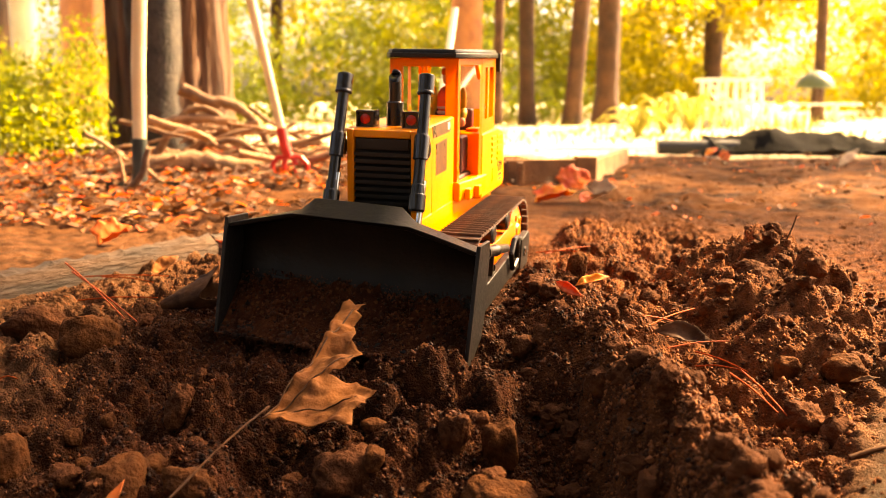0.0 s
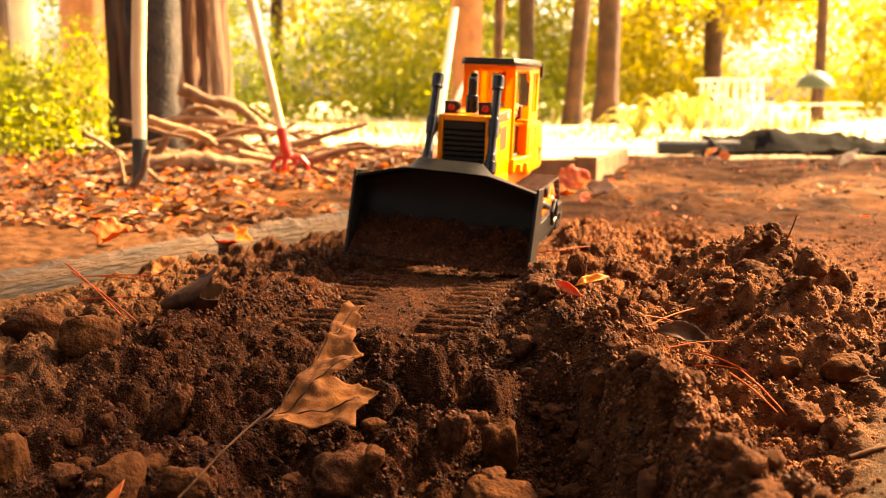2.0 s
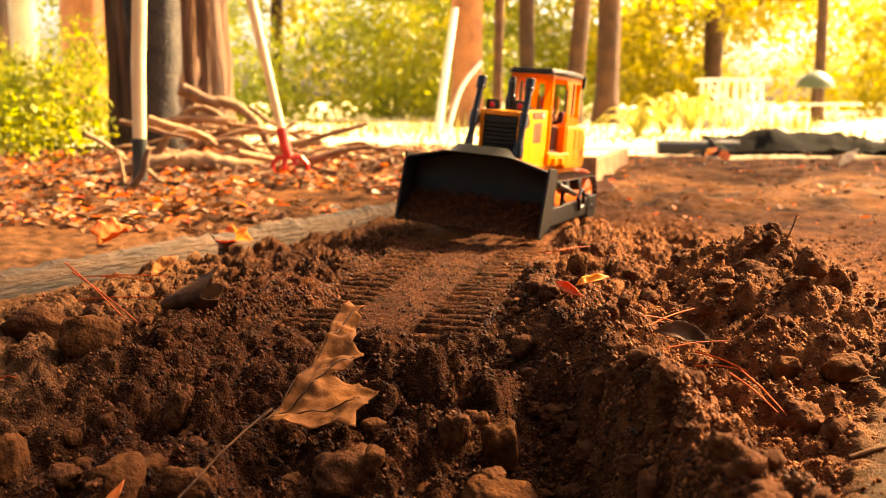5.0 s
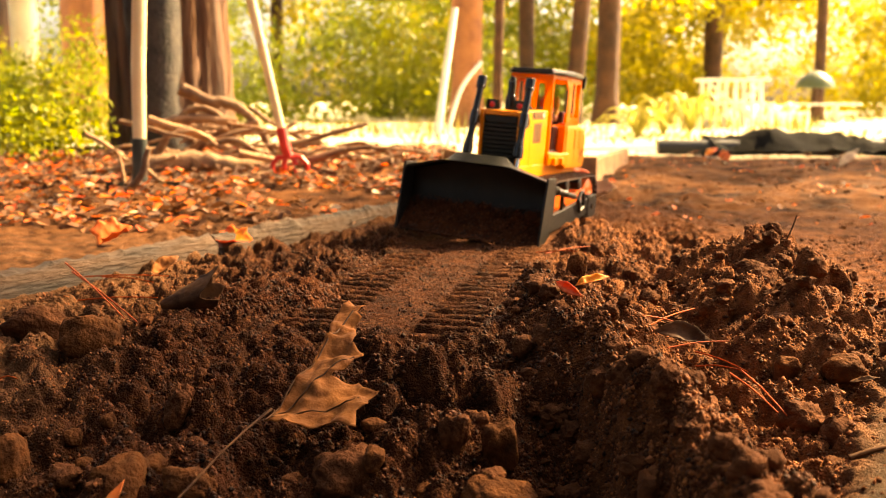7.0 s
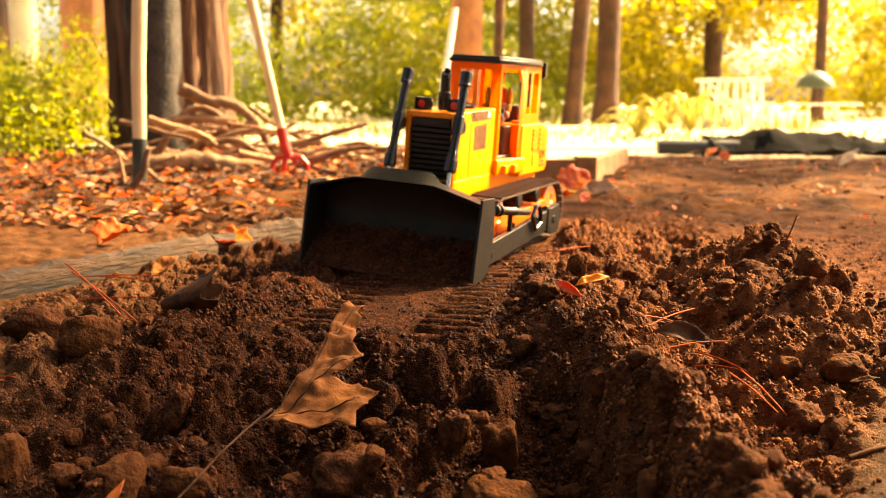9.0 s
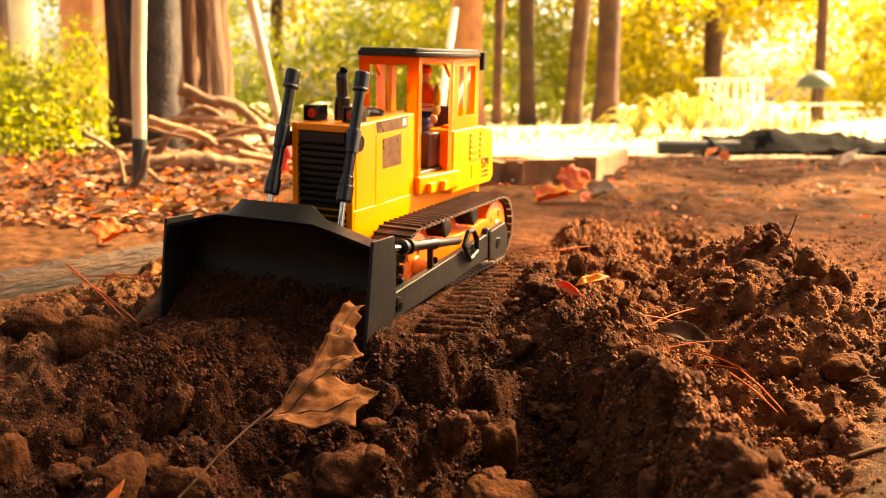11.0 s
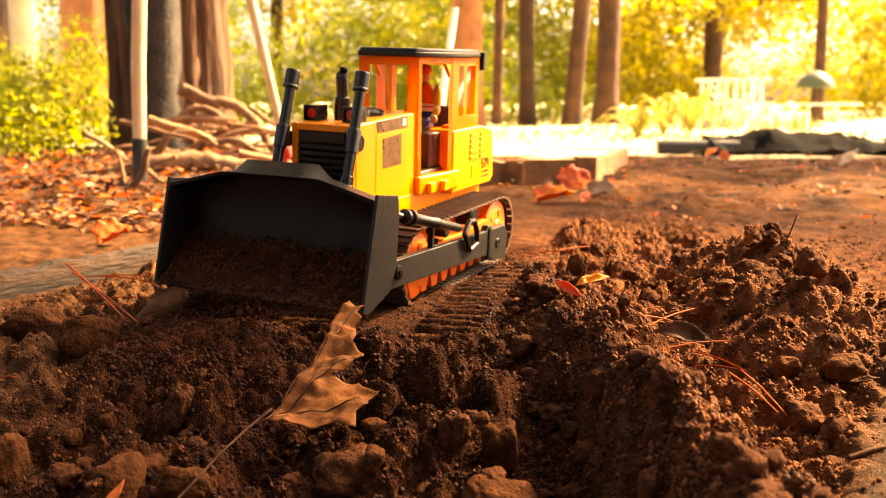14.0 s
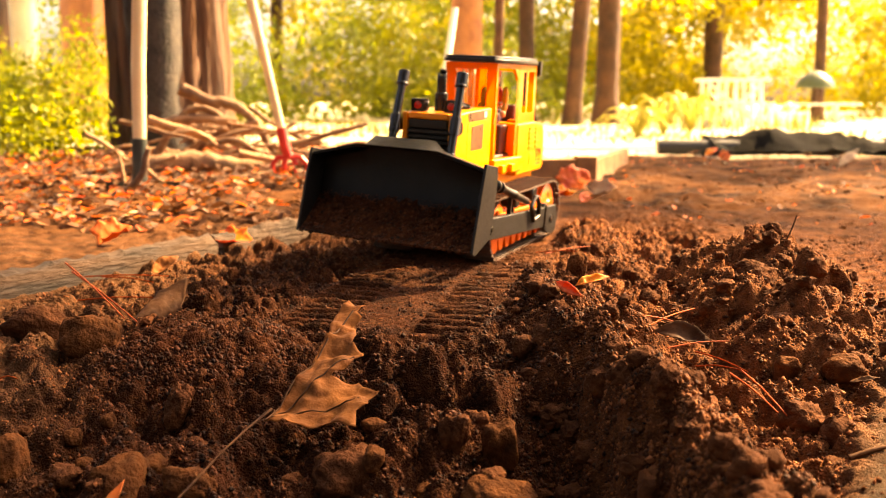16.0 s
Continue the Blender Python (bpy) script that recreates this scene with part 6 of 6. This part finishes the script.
        for v in bm.verts:
            if mat is CLOD:
                v.co += v.co.normalized() * (0.0030 * abs(noise.noise(v.co * 150)) + 0.0034 * abs(noise.noise(v.co * 330)) - 0.0016)
            else:
                v.co += v.co.normalized() * 0.0008 * noise.noise(v.co * 300)
        ob = part("stone" if mat is STONE else "clod", bm, mat, None, "", 0, 60)
        gz = ground_z(c[0], c[1])
        z = min(max(c[2], gz - size[2] * 0.35), gz + size[2] * 0.55)
        ob.matrix_basis = pose(c[0], c[1], z, r.uniform(-15, 15), r.uniform(-15, 15), turn)
        tagged(ob, label, "stone" if mat is STONE else "soil clod", "stones and clods in the soil")


def build_crumbs():
    r = np.random.RandomState(17)
    n = 230000
    x, y = r.uniform(-0.46, 0.52, n), 0.38 + 1.0 * r.random_sample(n) ** 1.6
    along_ridge = np.array(RIDGE)[r.randint(1, len(RIDGE), 50000), :2] + np.stack([r.uniform(-0.08, 0.045, 50000), r.uniform(-0.035, 0.035, 50000)], 1)
    x, y = np.concatenate([x, along_ridge[:, 0]]), np.concatenate([y, along_ridge[:, 1]])
    n = len(x)
    a, s = lane_frame(x, y)
    keep = ~((np.abs(s) < 0.10) & (a > 0.06)) | (r.random_sample(n) < 0.15)
    dens = smooth(0.5, 0.3, np.abs(x - 0.03)) * smooth(1.5, 1.0, y)
    keep &= r.random_sample(n) < 0.15 + 0.85 * dens
    keep &= (x < 0.240 + 0.62 * (y - 0.5)) | (r.random_sample(n) < 0.04)
    x, y = x[keep], y[keep]
    size = 0.00055 + 0.0022 * r.random_sample(len(x)) ** 6
    z = np.array([ground_z(p, q) for p, q in zip(x, y)]) + size * 0.35
    wander = x + r.normal(0, 0.025, len(x))
    # The brighter crumbs on the heap side carry the painted sunlight.
    dry = (wander > 0.11) | (wander < -0.29)
    for pick, mat, label in ((~dry, CRUMB, "small dark crumbs of moist soil over the slope"), (dry, BRIGHTCRUMB, "small brown soil crumbs over the heap, brightened as if sunlit")):
        ob = new("soil_crumbs", crumb_mesh("soil_crumbs", np.stack([x, y, z], 1)[pick], size[pick], 18, mat, True))
        tagged(ob, label, "soil crumbs", kind="stuff")
    # grit on the bare earth to the side
    n = 5000
    x, y = r.uniform(0.22, 0.75, n), r.uniform(0.42, 1.4, n)
    keep = np.abs(np.array([ground_z(p, q) for p, q in zip(x, y)])) < 0.012
    x, y = x[keep], y[keep]
    size = 0.0006 + 0.0026 * r.random_sample(len(x)) ** 4
    z = np.array([ground_z(p, q) for p, q in zip(x, y)]) + size * 0.3
    ob = new("grit", crumb_mesh("grit", np.stack([x, y, z], 1), size, 19, STONE))
    tagged(ob, "grey-brown grit and chips on packed earth", "grit", kind="stuff")


def build_mound():
    """The loose bank that the blade shoves forward."""
    r = np.random.RandomState(23)
    n = 120
    V, F = [], []
    gx, gy = np.meshgrid(-0.11 + 0.22 * np.arange(n + 1) / n, -0.085 + 0.17 * np.arange(n + 1) / n)
    clods = 0.017 * 0.6 * (lumps(gx, gy, 0.017, 13, 2.2) - 0.3) + 0.0085 * 1.0 * (lumps(gx, gy, 0.0085, 14, 1.6) - 0.3)
    for j in range(n + 1):
        for i in range(n + 1):
            x, y = -0.11 + 0.22 * i / n, -0.085 + 0.17 * j / n
            q = (x / 0.105) ** 2 + (y / 0.08) ** 2
            h = 0.030 * max(0.0, 1 - q) ** 0.8 if q < 1 else 0
            h += (float(clods[j, i]) + 0.0015 * noise.noise((x * 320, y * 320, 1))) * min(1, max(0, 1.1 - q) * 4)
            V.append((x, y, h - 0.006 - 0.045 * max(0, q - 0.88)))
    for j in range(n):
        for i in range(n):
            k = j * (n + 1) + i
            F.append((k, k + 1, k + n + 2, k + n + 1))
    mound = new("soil_mound", mesh_of("soil_mound", V, F, SOIL, True))
    tagged(mound, "low mound of loose dark soil before the blade", "soil mound")
    m = 9000
    a, q = r.uniform(0, 6.28, m), np.sqrt(r.random_sample(m)) * 0.97
    x, y = 0.105 * q * np.cos(a), 0.08 * q * np.sin(a)
    size = 0.0006 + 0.0028 * r.random_sample(m) ** 6
    z = 0.030 * (1 - q * q) ** 0.8 - 0.005 + size * 0.2
    ob = new("crumb_layer", crumb_mesh("crumb_layer", np.stack([x, y, z], 1), size, 24, CRUMB, True))
    ob.parent = mound
    return mound


def build_litter():
    """Fallen leaves in drifts below the trees."""
    r = np.random.RandomState(41)
    n = 15000
    x, y = r.uniform(-2.6, 0.05, n), 1.45 + 2.5 * r.random_sample(n)
    keep = (x < -0.10 + 0.30 * (1.66 - y) * -1.0 + 0.25) & (lattice_noise(x, y, 0.28, 43) + 0.9 * smooth(1.5, 2.3, y) > 0.30)
    x, y = x[keep], y[keep]
    extra = 4200
    x = np.concatenate([x, r.uniform(-1.5, 2.4, extra)])
    y = np.concatenate([y, r.uniform(1.5, 3.6, extra)])
    n = len(x)
    size_cut = np.ones(n)
    size_cut[-extra:] = r.uniform(0.25, 0.7, extra)
    size_cut[(x > -0.16) & (x < 0.36) & (y < 1.9)] = 0.12
    z = np.array([ground_z(p, q) for p, q in zip(x, y)]) + r.uniform(0.003, 0.03, n) * size_cut
    s = r.uniform(0.006, 0.017, n)
    s *= size_cut
    a, tl = r.uniform(0, 6.28, n), r.uniform(-0.9, 0.9, n)
    ca, sa = np.cos(a), np.sin(a)
    u = np.stack([ca, sa, 0.5 * tl], 1)
    v = np.stack([-sa, ca, 0.6 * r.uniform(-1, 1, n)], 1)
    up = np.array([0, 0, 1.0])[None]
    P = np.stack([x, y, z], 1)
    c = s[:, None]
    ring = [P - u * c, P - u * c * 0.3 + v * c * 0.6 + up * c * 0.25, P + u * c * 0.4 + v * c * 0.5 + up * c * 0.2, P + u * c, P + u * c * 0.4 - v * c * 0.5 + up * c * 0.2, P - u * c * 0.3 - v * c * 0.6 + up * c * 0.25]
    V = np.stack(ring, 1).reshape(-1, 3)
    k = (np.arange(n) * 6)[:, None]
    F = np.concatenate([k + np.array([[0, 1, 2]]), k + np.array([[0, 2, 3]]), k + np.array([[0, 3, 4]]), k + np.array([[0, 4, 5]])], 0)
    pick = np.tile(r.choice(5, n, p=[0.56, 0.10, 0.10, 0.02, 0.22]), 4)
    ob = new("leaf_litter", mesh_of("leaf_litter", V.tolist(), F.tolist(), [LITTER, RUST, REDLEAF, PALELEAF, BROWNLEAF], False, pick.tolist()))
    tagged(ob, "fallen brown, orange and red leaves under the trees", "leaf litter", kind="stuff")


build_brush()
build_tools()
build_garden()
leaves = build_leaves()
build_needles()
build_stones()
build_crumbs()
mound = build_mound()
build_litter()


def toy_pose(yaw, pitch, roll, x, y, z):
    return pose(x, y, z + H, 0, 0, -90) @ pose(0, 0, 0, 0, pitch, 0) @ pose(0, 0, 0, roll, 0, 0) @ pose(0, 0, 0, 0, 0, yaw)


# seconds, yaw, pitch, roll, place
TOY_ROWS = [
    (0.0, -15.0, 3.1, -0.7, -0.021, 1.002, -0.190),
    (0.5, -15.0, 3.1, -0.7, -0.021, 1.003, -0.190),
    (0.7, -15.3, 2.9, -1.4, -0.012, 1.052, -0.187),
    (1.0, -15.5, 2.8, -1.8, 0.004, 1.116, -0.186),
    (1.5, -15.5, 2.6, -2.1, 0.032, 1.209, -0.185),
    (2.0, -15.3, 2.2, -2.2, 0.062, 1.323, -0.184),
    (2.5, -15.8, 2.0, -2.0, 0.090, 1.417, -0.185),
    (3.0, -19.9, 0.6, -2.2, 0.122, 1.515, -0.187),
    (3.5, -23.7, -0.3, -4.2, 0.142, 1.560, -0.189),
    (3.7, -23.7, -0.3, -4.2, 0.142, 1.560, -0.189),
    (7.5, -23.7, -0.3, -4.2, 0.142, 1.560, -0.189),
    (8.0, -23.9, -0.2, -4.0, 0.114, 1.471, -0.189),
    (8.5, -23.8, 0.7, -3.4, 0.078, 1.390, -0.184),
    (9.0, -24.1, 2.0, -3.4, 0.037, 1.285, -0.182),
    (9.2, -24.3, 2.1, -3.0, 0.021, 1.242, -0.182),
    (9.7, -24.5, 2.5, -2.4, -0.014, 1.158, -0.183),
    (10.3, -24.7, 3.0, -1.8, -0.043, 1.090, -0.185),
    (11.0, -24.8, 3.4, -1.3, -0.063, 1.045, -0.186),
    (11.3, -24.8, 3.4, -1.3, -0.063, 1.045, -0.186),
    (14.6, -24.8, 3.4, -1.3, -0.063, 1.045, -0.186),
    (15.0, -25.1, 3.4, -0.9, -0.046, 1.096, -0.184),
    (15.5, -24.0, 2.7, -2.1, -0.010, 1.194, -0.184),
    (16.0, -23.5, 2.3, -2.5, 0.034, 1.285, -0.182),
]
# seconds, lift and tilt of the blade
BLADE_ROWS = [(0.0, 0.3, -2.8), (0.45, 0.3, -2.8), (0.7, 1.1, -2.3), (1.0, 1.2, -2.0), (2.5, 1.2, -2.3), (3.0, 1.4, -2.0), (3.5, 1.7, -0.9), (4.2, 1.7, -0.9),
              (5.2, 0.2, -1.2), (6.3, -1.7, -1.2), (7.5, -1.7, -1.2), (8.5, -1.8, -0.6), (9.2, -1.5, 0.0), (10.3, -1.7, 0.5), (11.5, -1.7, 0.6), (12.0, -1.5, 0.6),
              (12.5, -0.7, 0.5), (13.0, 0.8, 0.6), (13.5, 2.6, 0.7), (14.0, 5.1, 0.7), (14.5, 5.4, 0.7), (15.0, 5.7, 0.9), (15.5, 5.6, 0.1), (16.0, 5.7, -0.6)]



def motions():
    walk(dozer, [(t, toy_pose(*v)) for t, *v in TOY_ROWS])
    walk(blade, [(t, Matrix.Translation(PIVOT) @ pose(0, 0, 0, 0, -lift, 0) @ pose(0, 0, 0, tilt, 0, 0)) for t, lift, tilt in BLADE_ROWS])
    # how far the toy has driven, to turn its tracks and wheels
    run, total, last = [], 0.0, None
    for t, *v in TOY_ROWS:
        m = toy_pose(*v)
        if last is not None:
            total += (m.translation - last.translation).dot((m.to_3x3() @ Vector((1, 0, 0))).normalized())
        run.append((t, total))
        last = m
    ts, ds = [r[0] for r in run], [r[1] for r in run]
    times = [0.0] + [0.5 + 0.1 * k for k in range(32)] + [7.5 + 0.1 * k for k in range(36)] + [14.6 + 0.1 * k for k in range(15)]
    gone = [(t, float(np.interp(t, ts, ds))) for t in times]
    for w, cx, y in track_wheels:
        walk(w, [(t, pose(cx, y, MIDZ, 0, math.degrees(d / RAD), 0)) for t, d in gone])
    for ob, s, y in track_links:
        walk(ob, [(t, belt_pose(s + d, y)) for t, d in gone])
    # the bank of soil, the curled leaf and the big leaf are shoved
    walk(mound, [(t, pose(x, y, z, tip, 0, a)) for t, x, y, z, tip, a in ((0.0, -0.190, 0.925, 0.004, 0, 55), (9.2, -0.190, 0.925, 0.004, 0, 55), (9.8, -0.195, 0.87, 0.003, 2, 48), (10.4, -0.20, 0.80, 0.0, 5, 35), (11.0, -0.205, 0.752, -0.005, 9, 28), (16.0, -0.205, 0.752, -0.005, 9, 28))])
    walk(leaves["curled"], [(t, pose(x, y, z, 20, tilt, a)) for t, x, y, z, tilt, a in ((0.0, -0.282, 0.868, 0.010, -14, 4), (9.4, -0.282, 0.868, 0.010, -14, 4), (10.4, -0.292, 0.84, 0.006, -12, 14), (11.0, -0.306, 0.842, -0.004, -10, 62), (16.0, -0.306, 0.842, -0.004, -10, 62))])
    rest = leaves["big"].matrix_basis.copy()
    walk(leaves["big"], [(0.0, Matrix.Translation((-0.002, 0, 0.0015)) @ rest @ pose(0, 0, 0, 0, 0, 1.0)), (0.5, Matrix.Translation((-0.002, 0, 0.0015)) @ rest @ pose(0, 0, 0, 0, 0, 1.0)), (1.0, rest), (16.0, rest)])


motions()
